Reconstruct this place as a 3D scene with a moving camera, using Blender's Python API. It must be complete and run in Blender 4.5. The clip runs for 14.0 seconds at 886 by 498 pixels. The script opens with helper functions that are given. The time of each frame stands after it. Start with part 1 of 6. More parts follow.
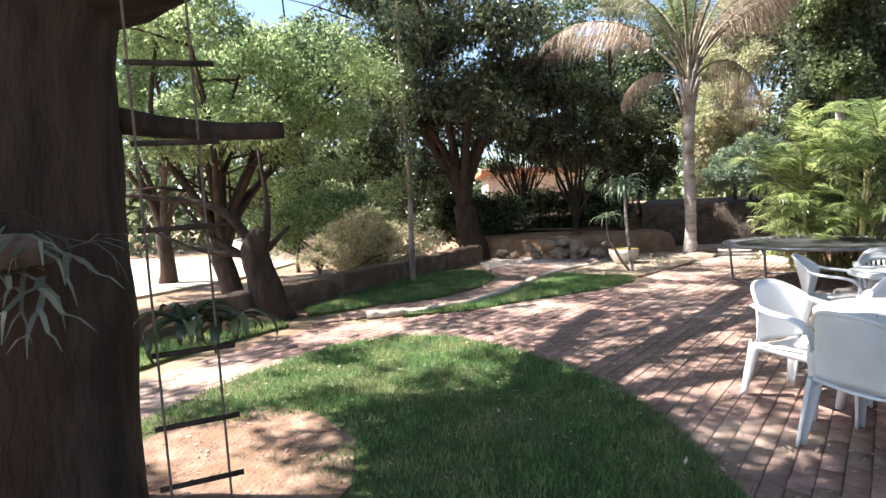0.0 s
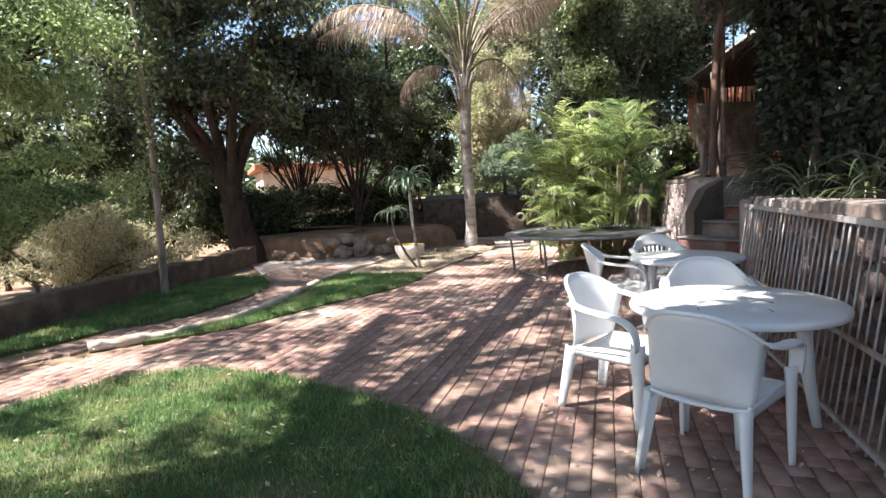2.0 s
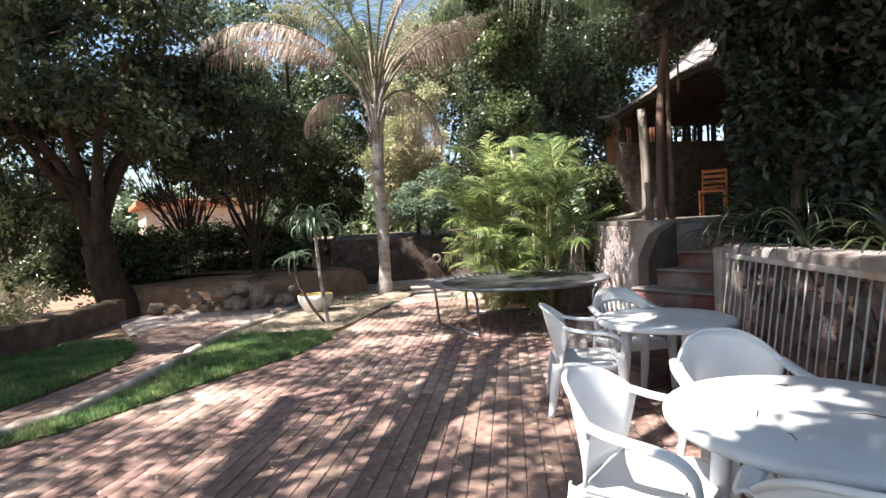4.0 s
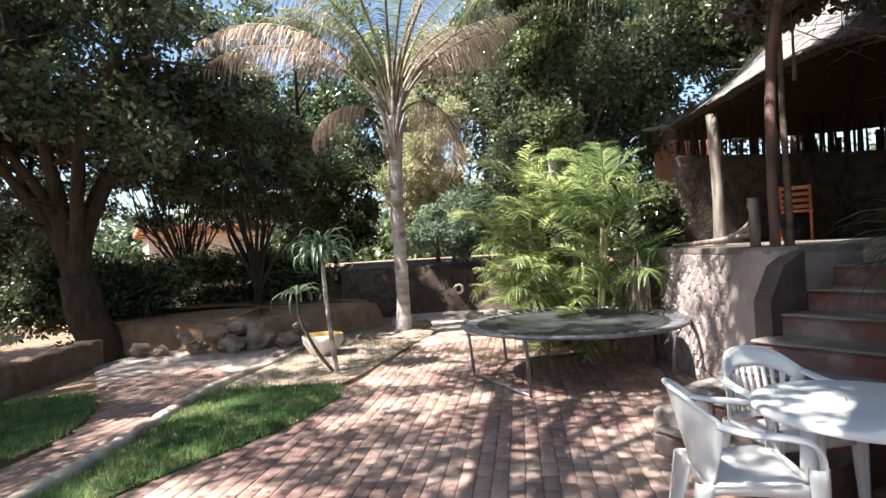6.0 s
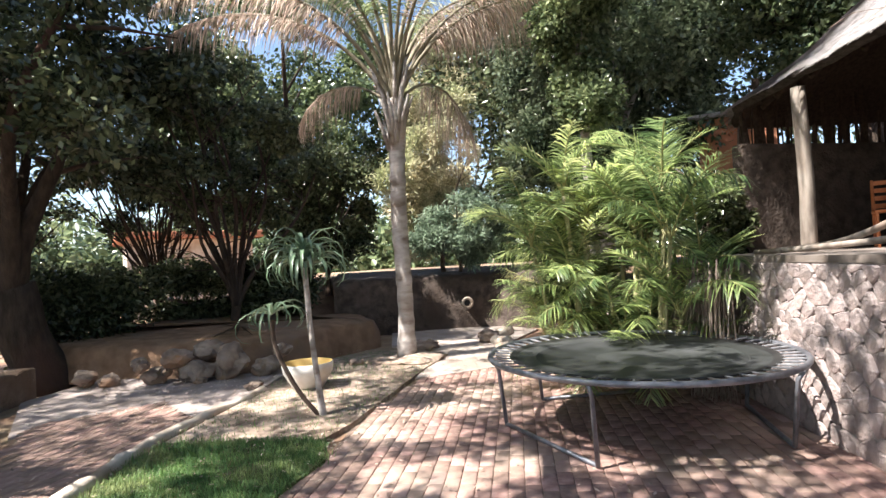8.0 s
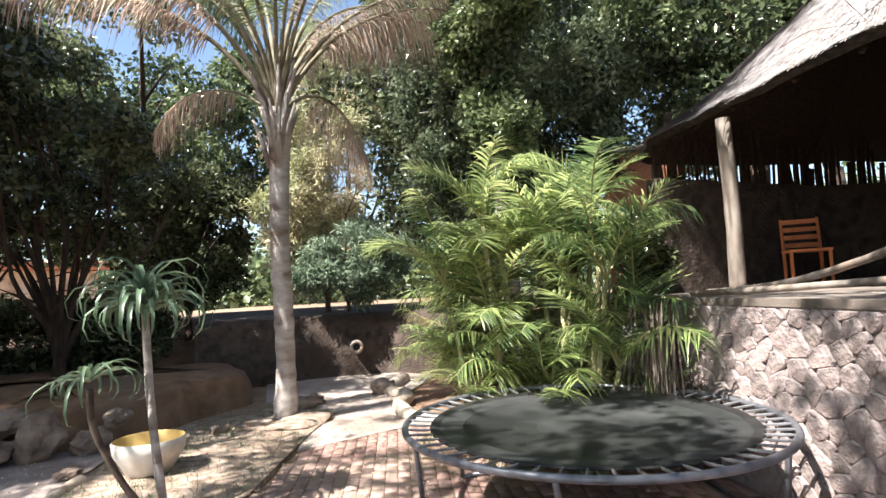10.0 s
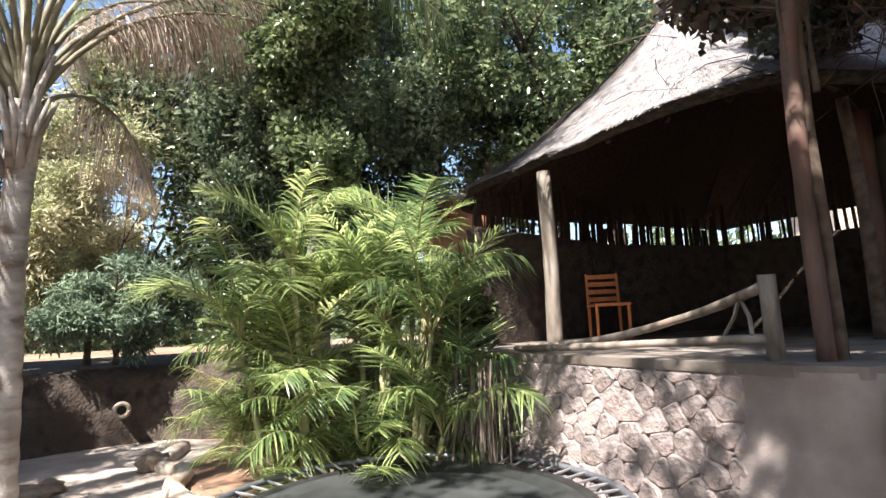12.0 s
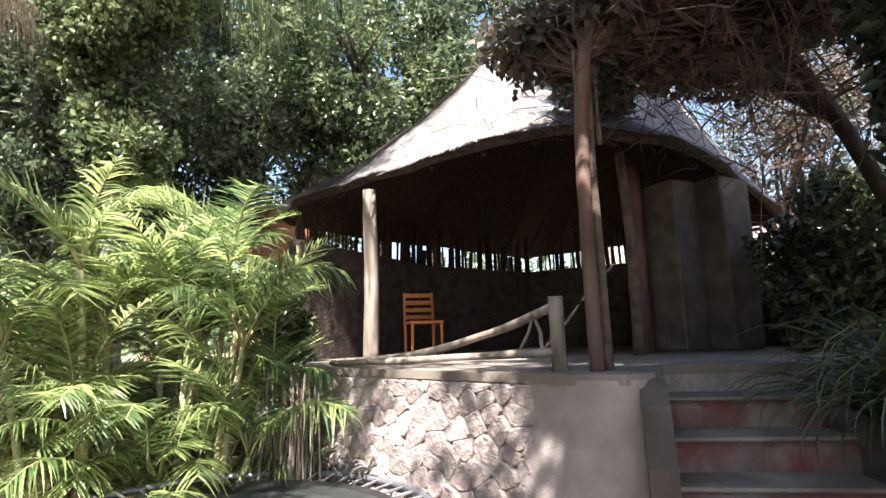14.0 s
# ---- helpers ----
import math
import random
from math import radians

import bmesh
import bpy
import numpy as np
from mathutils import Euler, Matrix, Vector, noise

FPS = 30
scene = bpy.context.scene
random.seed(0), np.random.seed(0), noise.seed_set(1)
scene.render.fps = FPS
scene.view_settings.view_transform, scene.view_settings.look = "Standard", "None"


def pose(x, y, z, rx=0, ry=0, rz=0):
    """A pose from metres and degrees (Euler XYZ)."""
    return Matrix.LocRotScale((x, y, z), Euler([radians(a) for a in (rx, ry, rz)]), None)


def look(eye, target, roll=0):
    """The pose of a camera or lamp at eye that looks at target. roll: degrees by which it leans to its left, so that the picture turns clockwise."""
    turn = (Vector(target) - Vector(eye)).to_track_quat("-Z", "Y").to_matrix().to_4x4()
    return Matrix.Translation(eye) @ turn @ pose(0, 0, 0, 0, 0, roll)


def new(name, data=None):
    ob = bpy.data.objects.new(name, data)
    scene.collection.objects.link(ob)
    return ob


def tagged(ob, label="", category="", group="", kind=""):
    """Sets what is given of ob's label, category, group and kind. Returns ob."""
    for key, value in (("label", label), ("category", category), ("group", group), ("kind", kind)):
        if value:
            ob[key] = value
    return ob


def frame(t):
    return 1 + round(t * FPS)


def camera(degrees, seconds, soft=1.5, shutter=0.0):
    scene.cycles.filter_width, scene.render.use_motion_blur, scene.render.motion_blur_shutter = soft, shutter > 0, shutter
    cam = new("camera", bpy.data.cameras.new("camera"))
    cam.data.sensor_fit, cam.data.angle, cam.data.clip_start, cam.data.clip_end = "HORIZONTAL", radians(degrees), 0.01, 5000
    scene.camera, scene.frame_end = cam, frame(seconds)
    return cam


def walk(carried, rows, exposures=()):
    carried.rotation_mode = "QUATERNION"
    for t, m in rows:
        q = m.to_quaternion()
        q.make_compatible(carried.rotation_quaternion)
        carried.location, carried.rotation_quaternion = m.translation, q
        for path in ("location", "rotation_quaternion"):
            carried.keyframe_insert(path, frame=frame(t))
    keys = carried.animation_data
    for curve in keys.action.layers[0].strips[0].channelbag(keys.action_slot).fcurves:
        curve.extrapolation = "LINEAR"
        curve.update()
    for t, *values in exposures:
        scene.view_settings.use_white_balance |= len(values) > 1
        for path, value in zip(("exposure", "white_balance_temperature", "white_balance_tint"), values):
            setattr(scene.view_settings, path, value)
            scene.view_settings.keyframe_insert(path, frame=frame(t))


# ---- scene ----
cam = camera(77.2, 14.0)
METRES, EYE, TILT, LEAN, TURN = 7.9, 1.5, 0.0, 0.0, 0.0
ROWS = [
    (0.0, 0.0, 0.0, 0.0, -0.2, -4.48, 2.5),
    (0.5, 0.0092, 0.0249, 0.0016, -4.67, -4.67, 2.57),
    (1.0, 0.0167, 0.06, -0.0086, -10.27, -5.04, 2.71),
    (1.5, 0.0198, 0.1004, -0.0131, -18.35, -5.47, 2.84),
    (2.0, 0.0268, 0.1361, -0.0115, -22.45, -5.67, 2.87),
    (2.5, 0.0346, 0.1731, -0.0089, -25.18, -5.61, 2.86),
    (3.0, 0.0452, 0.2138, -0.0061, -28.41, -5.15, 2.85),
    (3.5, 0.0582, 0.2523, -0.0037, -31.62, -4.22, 2.89),
    (4.0, 0.078, 0.2965, 0.0003, -32.18, -2.33, 2.91),
    (6.5, 0.1722, 0.5355, 0.0075, -30.8, 0.43, 2.95),
    (7.0, 0.1943, 0.5884, 0.0054, -30.75, 0.53, 2.96),
    (9.5, 0.2891, 0.8016, 0.0138, -38.78, 3.77, 2.86),
    (10.0, 0.303, 0.8289, 0.0157, -43.77, 4.32, 2.79),
    (10.5, 0.3267, 0.8497, 0.017, -48.24, 4.9, 2.74),
    (11.0, 0.3455, 0.8659, 0.0208, -52.69, 5.62, 2.68),
    (11.5, 0.3613, 0.8818, 0.0243, -57.72, 6.81, 2.58),
    (12.0, 0.3708, 0.8945, 0.0266, -63.53, 7.96, 2.41),
    (12.5, 0.371, 0.8975, 0.0269, -68.93, 8.59, 2.21),
    (13.0, 0.3677, 0.8964, 0.0272, -74.1, 8.98, 2.09),
    (13.5, 0.3647, 0.8945, 0.0249, -78.41, 9.23, 1.91),
    (14.0, 0.3621, 0.8917, 0.022, -82.02, 9.19, 1.69),
]
walk(cam, [(t, pose(0, 0, EYE, TILT, LEAN, TURN) @ pose(METRES * x, METRES * y, METRES * z, 90 + pitch, roll, yaw)) for t, x, y, z, yaw, pitch, roll in ROWS], ((0.0, 1.86), (4.0, 1.62), (6.5, 1.76), (9.5, 1.74), (11.5, 1.68), (14.0, 2.18)))

# ---- sun, sky ----
SUN = Vector((-0.60, 0.06, 0.80)).normalized()
sun = new("sun", bpy.data.lights.new("sun", "SUN"))
sun.data.energy, sun.data.angle, sun.data.color = 5.0, radians(0.55), (1.0, 0.95, 0.87)
sun.matrix_world = look(SUN * 30, (0, 0, 0))
world = bpy.data.worlds.new("sky")
scene.world = world
world.use_nodes = True
wn = world.node_tree
sky = wn.nodes.new("ShaderNodeTexSky")
sky.sky_type, sky.sun_disc = "NISHITA", False
sky.sun_elevation, sky.sun_rotation = math.asin(SUN.z), math.atan2(SUN.x, SUN.y)
wn.nodes["Background"].inputs[1].default_value = 0.088
wn.links.new(sky.outputs[0], wn.nodes["Background"].inputs[0])

# ---- materials ----


def material(name, c1, c2, scale=8.0, rough=0.8, bump=0.3, bscale=60.0, c3=None, island=0.0, objrand=0.0, metal=0.0, leaf=0.0, spec=0.3, stretch=(1, 1, 1), big=0.9, bdist=0.01, coord="Object"):
    """Two colours mixed by noise, a third by a coarser one; fine relief; optional per-island and per-object variation."""
    m = bpy.data.materials.new(name)
    m.use_nodes = True
    t = m.node_tree
    N, L = t.nodes.new, t.links.new
    b = t.nodes["Principled BSDF"]
    co = N("ShaderNodeTexCoord")
    mp = N("ShaderNodeMapping")
    mp.inputs["Scale"].default_value = stretch
    L(co.outputs[coord], mp.inputs[0])
    n1 = N("ShaderNodeTexNoise")
    n1.inputs["Scale"].default_value, n1.inputs["Detail"].default_value = scale, 6
    L(mp.outputs[0], n1.inputs[0])
    r1 = N("ShaderNodeMapRange")
    r1.inputs[1].default_value, r1.inputs[2].default_value = 0.35, 0.65
    L(n1.outputs[0], r1.inputs[0])
    mx = N("ShaderNodeMix")
    mx.data_type = "RGBA"
    L(r1.outputs[0], mx.inputs[0])
    mx.inputs[6].default_value, mx.inputs[7].default_value = (*c1, 1), (*c2, 1)
    out = mx.outputs[2]
    if c3:
        n2 = N("ShaderNodeTexNoise")
        n2.inputs["Scale"].default_value, n2.inputs["Detail"].default_value = big, 4
        L(mp.outputs[0], n2.inputs[0])
        r2 = N("ShaderNodeMapRange")
        r2.inputs[1].default_value, r2.inputs[2].default_value = 0.48, 0.66
        L(n2.outputs[0], r2.inputs[0])
        m2 = N("ShaderNodeMix")
        m2.data_type = "RGBA"
        L(r2.outputs[0], m2.inputs[0])
        L(out, m2.inputs[6])
        m2.inputs[7].default_value = (*c3, 1)
        out = m2.outputs[2]
    for amount, node, sock in ((island, "ShaderNodeNewGeometry", "Random Per Island"), (objrand, "ShaderNodeObjectInfo", "Random")):
        if amount:
            g = N(node)
            r = N("ShaderNodeMapRange")
            r.inputs[3].default_value, r.inputs[4].default_value = 1 - amount, 1 + amount
            L(g.outputs[sock], r.inputs[0])
            h = N("ShaderNodeHueSaturation")
            L(r.outputs[0], h.inputs["Value"])
            r3 = N("ShaderNodeMapRange")
            r3.inputs[3].default_value, r3.inputs[4].default_value = 0.5 + 0.03 * amount, 0.5 - 0.05 * amount
            L(g.outputs[sock], r3.inputs[0])
            L(r3.outputs[0], h.inputs["Hue"])
            L(out, h.inputs["Color"])
            out = h.outputs[0]
    L(out, b.inputs["Base Color"])
    b.inputs["Roughness"].default_value, b.inputs["Metallic"].default_value = rough, metal
    b.inputs["Specular IOR Level"].default_value = spec
    if bump:
        n3 = N("ShaderNodeTexNoise")
        n3.inputs["Scale"].default_value, n3.inputs["Detail"].default_value = bscale, 5
        L(mp.outputs[0], n3.inputs[0])
        bp = N("ShaderNodeBump")
        bp.inputs["Strength"].default_value, bp.inputs["Distance"].default_value = bump, bdist
        L(n3.outputs[0], bp.inputs["Height"])
        L(bp.outputs[0], b.inputs["Normal"])
    if leaf:
        tr = N("ShaderNodeBsdfTranslucent")
        hs = N("ShaderNodeHueSaturation")
        hs.inputs["Value"].default_value, hs.inputs["Saturation"].default_value, hs.inputs["Hue"].default_value = 1.9, 0.92, 0.487
        L(out, hs.inputs["Color"])
        L(hs.outputs[0], tr.inputs["Color"])
        ms = N("ShaderNodeMixShader")
        ms.inputs[0].default_value = leaf
        L(b.outputs[0], ms.inputs[1])
        L(tr.outputs[0], ms.inputs[2])
        L(ms.outputs[0], t.nodes["Material Output"].inputs[0])
    return m


M_soil = material("soil", (0.20, 0.115, 0.075), (0.33, 0.215, 0.15), 3.0, 0.95, 0.8, 45, (0.28, 0.24, 0.16), big=0.5)
M_patch = material("trodden_earth", (0.17, 0.10, 0.075), (0.34, 0.23, 0.175), 7, 0.95, 1.0, 40, (0.22, 0.13, 0.08), big=2.0, bdist=0.02)
M_litter = material("dry_ground", (0.22, 0.155, 0.12), (0.46, 0.37, 0.31), 9.0, 0.95, 1.0, 40, (0.17, 0.125, 0.095), big=1.4)
M_brick = material("brick", (0.205, 0.13, 0.108), (0.315, 0.215, 0.178), 14.0, 0.78, 0.5, 90, (0.38, 0.295, 0.24), island=0.22, objrand=0.22, big=0.7)
M_joint = material("joint_sand", (0.15, 0.10, 0.08), (0.25, 0.18, 0.145), 20, 0.95, 0.5)
M_lawn = material("lawn_soil", (0.05, 0.085, 0.025), (0.10, 0.12, 0.045), 12, 0.95, 0.8, 80, (0.17, 0.13, 0.08), big=0.8)
M_grass = material("grass", (0.055, 0.135, 0.042), (0.13, 0.24, 0.085), 5, 0.5, 0, 10, (0.21, 0.26, 0.11), island=0.45, leaf=0.35, big=2.2)
M_stone = material("rubble_stone", (0.24, 0.195, 0.19), (0.40, 0.34, 0.33), 9, 0.9, 1.0, 22, (0.31, 0.23, 0.21), objrand=0.15, big=2.0, bdist=0.03)
M_mortar = material("mortar", (0.21, 0.175, 0.165), (0.33, 0.285, 0.27), 12, 0.92, 0.7, 70)
M_plaster = material("rough_plaster", (0.30, 0.25, 0.24), (0.40, 0.34, 0.32), 5, 0.9, 0.7, 50, (0.24, 0.19, 0.17), big=1.2)
# plaster darkened to hold the shade in the shelter and by the steps
M_shadeplaster = material("shaded_plaster", (0.08, 0.065, 0.06), (0.15, 0.125, 0.11), 4, 0.92, 0.7, 40, (0.09, 0.07, 0.06), big=1.4)
M_floor = material("patio_cement", (0.18, 0.15, 0.135), (0.29, 0.25, 0.23), 4, 0.88, 0.5, 50, (0.16, 0.13, 0.11), big=1.2)
M_cement = material("cement_slab", (0.36, 0.30, 0.27), (0.48, 0.42, 0.39), 4, 0.85, 0.4, 60, (0.28, 0.23, 0.2), big=1.0)
M_redstep = material("red_step", (0.17, 0.05, 0.045), (0.15, 0.105, 0.10), 4, 0.85, 0.8, 50, (0.23, 0.185, 0.17), big=3.2)
M_rock = material("rock", (0.17, 0.125, 0.10), (0.34, 0.27, 0.22), 5, 0.9, 0.8, 30, (0.33, 0.19, 0.11), big=1.5, island=0.15)
# rubble darkened in place of the tree and roof shade that falls on it
M_shaderock = material("shaded_rubble", (0.05, 0.038, 0.032), (0.12, 0.092, 0.08), 6, 0.95, 1.0, 22, (0.08, 0.058, 0.048), big=1.5, bdist=0.03)
M_clay = material("clay_bank", (0.18, 0.105, 0.065), (0.30, 0.185, 0.12), 4, 0.92, 0.8, 25, (0.22, 0.15, 0.11), big=1.1)
M_oldwall = material("old_wall", (0.10, 0.072, 0.055), (0.21, 0.155, 0.12), 5, 0.95, 1.0, 20, (0.13, 0.085, 0.06), big=1.3, bdist=0.03)
M_lime = material("limed_kerb", (0.50, 0.42, 0.35), (0.62, 0.55, 0.48), 6, 0.85, 0.6, 50, (0.35, 0.26, 0.2), big=2.5)
M_plastic = material("white_plastic", (0.76, 0.77, 0.79), (0.80, 0.80, 0.81), 6, 0.38, 0.05, 40, (0.70, 0.70, 0.71), spec=0.5, big=3)
M_steel = material("galvanised_steel", (0.17, 0.175, 0.20), (0.27, 0.275, 0.31), 12, 0.42, 0.15, 60, metal=0.6, spec=0.5)
M_bedstone = material("bed_stone", (0.075, 0.06, 0.058), (0.17, 0.145, 0.14), 6, 0.9, 1.0, 30, (0.17, 0.085, 0.07), objrand=0.25, big=0.7, bdist=0.03)
M_rail = material("painted_bar", (0.34, 0.32, 0.32), (0.48, 0.46, 0.45), 14, 0.6, 0.2, 60, (0.33, 0.22, 0.17), big=4)
M_mat = material("jumping_mat", (0.018, 0.02, 0.019), (0.03, 0.033, 0.033), 5, 0.6, 0.15, 200, (0.052, 0.054, 0.056), big=1.6, spec=0.35)
M_thatch = material("thatch", (0.20, 0.18, 0.18), (0.44, 0.415, 0.425), 7, 0.95, 1.0, 30, (0.33, 0.30, 0.29), island=0.3, big=1.2, bdist=0.03)
# two thatch colours darkened to hold the shade under roof and eave
M_roofshade = material("roof_shade_brown", (0.03, 0.021, 0.016), (0.06, 0.04, 0.03), 20, 0.95, 0.6, 60)
M_eaveshade = material("shaded_thatch_edge", (0.035, 0.027, 0.023), (0.085, 0.068, 0.058), 12, 0.95, 1.0, 40, stretch=(1, 1, 3), bdist=0.03)
M_pole = material("gum_pole", (0.09, 0.055, 0.046), (0.18, 0.115, 0.095), 7, 0.75, 0.6, 30, (0.28, 0.095, 0.07), stretch=(1, 1, 0.25), big=2)
M_palewood = material("pale_pole", (0.13, 0.105, 0.09), (0.33, 0.285, 0.25), 8, 0.8, 0.5, 40, (0.28, 0.21, 0.17), stretch=(1, 1, 0.3), big=2.5)
M_bark = material("dark_bark", (0.03, 0.023, 0.019), (0.07, 0.05, 0.04), 9, 0.95, 1.0, 22, (0.075, 0.04, 0.03), stretch=(1, 1, 0.35), big=1.0, bdist=0.03)
M_palmbark = material("palm_bark", (0.34, 0.30, 0.28), (0.58, 0.53, 0.51), 6, 0.9, 0.8, 30, (0.20, 0.155, 0.13), stretch=(1, 1, 2.2), big=3)
M_twig = material("twig", (0.07, 0.05, 0.042), (0.17, 0.125, 0.10), 8, 0.9, 0.4)
M_chair = material("orange_wood", (0.42, 0.13, 0.05), (0.52, 0.19, 0.08), 9, 0.5, 0.2, 40, stretch=(1, 1, 0.3))
M_pot = material("pot_white", (0.62, 0.60, 0.57), (0.74, 0.72, 0.69), 5, 0.6, 0.25, 40, (0.5, 0.42, 0.34), big=2)
M_yellow = material("pot_inside", (0.60, 0.40, 0.13), (0.68, 0.48, 0.18), 5, 0.6, 0.2, 40)
M_far = material("far_ground", (0.45, 0.38, 0.30), (0.58, 0.50, 0.42), 0.6, 0.95, 0.2, 5)
M_orange = material("orange_plaster", (0.42, 0.17, 0.10), (0.52, 0.24, 0.15), 3, 0.85, 0.3, 40)
M_rope = material("rope", (0.10, 0.08, 0.065), (0.2, 0.16, 0.13), 20, 0.9, 0.3)
M_black = material("black_rubber", (0.015, 0.015, 0.016), (0.03, 0.03, 0.03), 8, 0.6, 0.1)


def leafmat(name, c1, c2, c3, rough=0.4, leaf=0.35, isl=0.5):
    return material(name, c1, c2, 1.5, rough, 0, 1, c3, island=isl, leaf=leaf, spec=0.6, big=0.5)


L_dark = leafmat("leaf_dark", (0.042, 0.058, 0.028), (0.135, 0.165, 0.085), (0.05, 0.068, 0.036), 0.26, 0.2, 0.6)
# leaf green darkened to hold the deep shade over the raised bed
L_shade = leafmat("leaf_shaded", (0.015, 0.027, 0.013), (0.032, 0.05, 0.024), (0.03, 0.03, 0.02), 0.5, 0.15)
L_mid = leafmat("leaf_mid", (0.06, 0.095, 0.042), (0.175, 0.225, 0.11), (0.078, 0.11, 0.058), 0.25, 0.3, 0.6)
L_ivy = leafmat("leaf_ivy", (0.06, 0.09, 0.048), (0.19, 0.235, 0.145), (0.04, 0.065, 0.04), 0.2, 0.25)
L_bright = leafmat("leaf_bright", (0.15, 0.235, 0.10), (0.28, 0.37, 0.18), (0.08, 0.15, 0.075), 0.4, 0.5, 0.6)
L_palm = leafmat("leaf_palm", (0.065, 0.125, 0.045), (0.27, 0.36, 0.14), (0.37, 0.39, 0.17), 0.34, 0.42, 0.65)
L_queen = leafmat("leaf_queen", (0.085, 0.135, 0.055), (0.14, 0.18, 0.08), (0.24, 0.22, 0.14), 0.5, 0.4)
L_dry = leafmat("leaf_dry", (0.30, 0.235, 0.18), (0.52, 0.435, 0.35), (0.22, 0.16, 0.12), 0.7, 0.25)
L_hay = leafmat("leaf_straw", (0.34, 0.33, 0.20), (0.52, 0.49, 0.33), (0.20, 0.26, 0.11), 0.8, 0.35)
L_aloe = leafmat("leaf_aloe", (0.10, 0.17, 0.10), (0.16, 0.24, 0.15), (0.08, 0.13, 0.08), 0.4, 0.15)
L_fern = leafmat("leaf_fern", (0.12, 0.18, 0.12), (0.20, 0.27, 0.19), (0.09, 0.15, 0.08), 0.5, 0.3)
L_wine = leafmat("leaf_wine", (0.045, 0.05, 0.03), (0.10, 0.07, 0.05), (0.06, 0.09, 0.05), 0.5, 0.25)

# ---- mesh code ----


def mesh_ob(name, verts, faces, mat, parent=None, label="", smooth=False, kind="", mats=None, index=None):
    me = bpy.data.meshes.new(name)
    if isinstance(verts, np.ndarray):
        verts = verts.astype(float)
        nv, nf, k = len(verts), len(faces), faces.shape[1]
        me.vertices.add(nv)
        me.vertices.foreach_set("co", verts.ravel())
        me.loops.add(nf * k)
        me.loops.foreach_set("vertex_index", faces.astype(np.int32).ravel())
        me.polygons.add(nf)
        me.polygons.foreach_set("loop_start", np.arange(0, nf * k, k, dtype=np.int32))
        me.update(calc_edges=True)
    else:
        me.from_pydata(verts, [], faces)
        me.update()
    me.materials.append(mat)
    for m in mats or ():
        me.materials.append(m)
    if index is not None:
        me.polygons.foreach_set("material_index", index)
    if smooth:
        me.polygons.foreach_set("use_smooth", [True] * len(me.polygons))
    ob = new(name, me)
    if parent:
        ob.parent = parent
    return tagged(ob, label, kind=kind)


def thing(name, at, label, category, group="", rz=0.0):
    e = new(name)
    e.matrix_world = pose(*at, 0, 0, rz)
    return tagged(e, label, category, group)


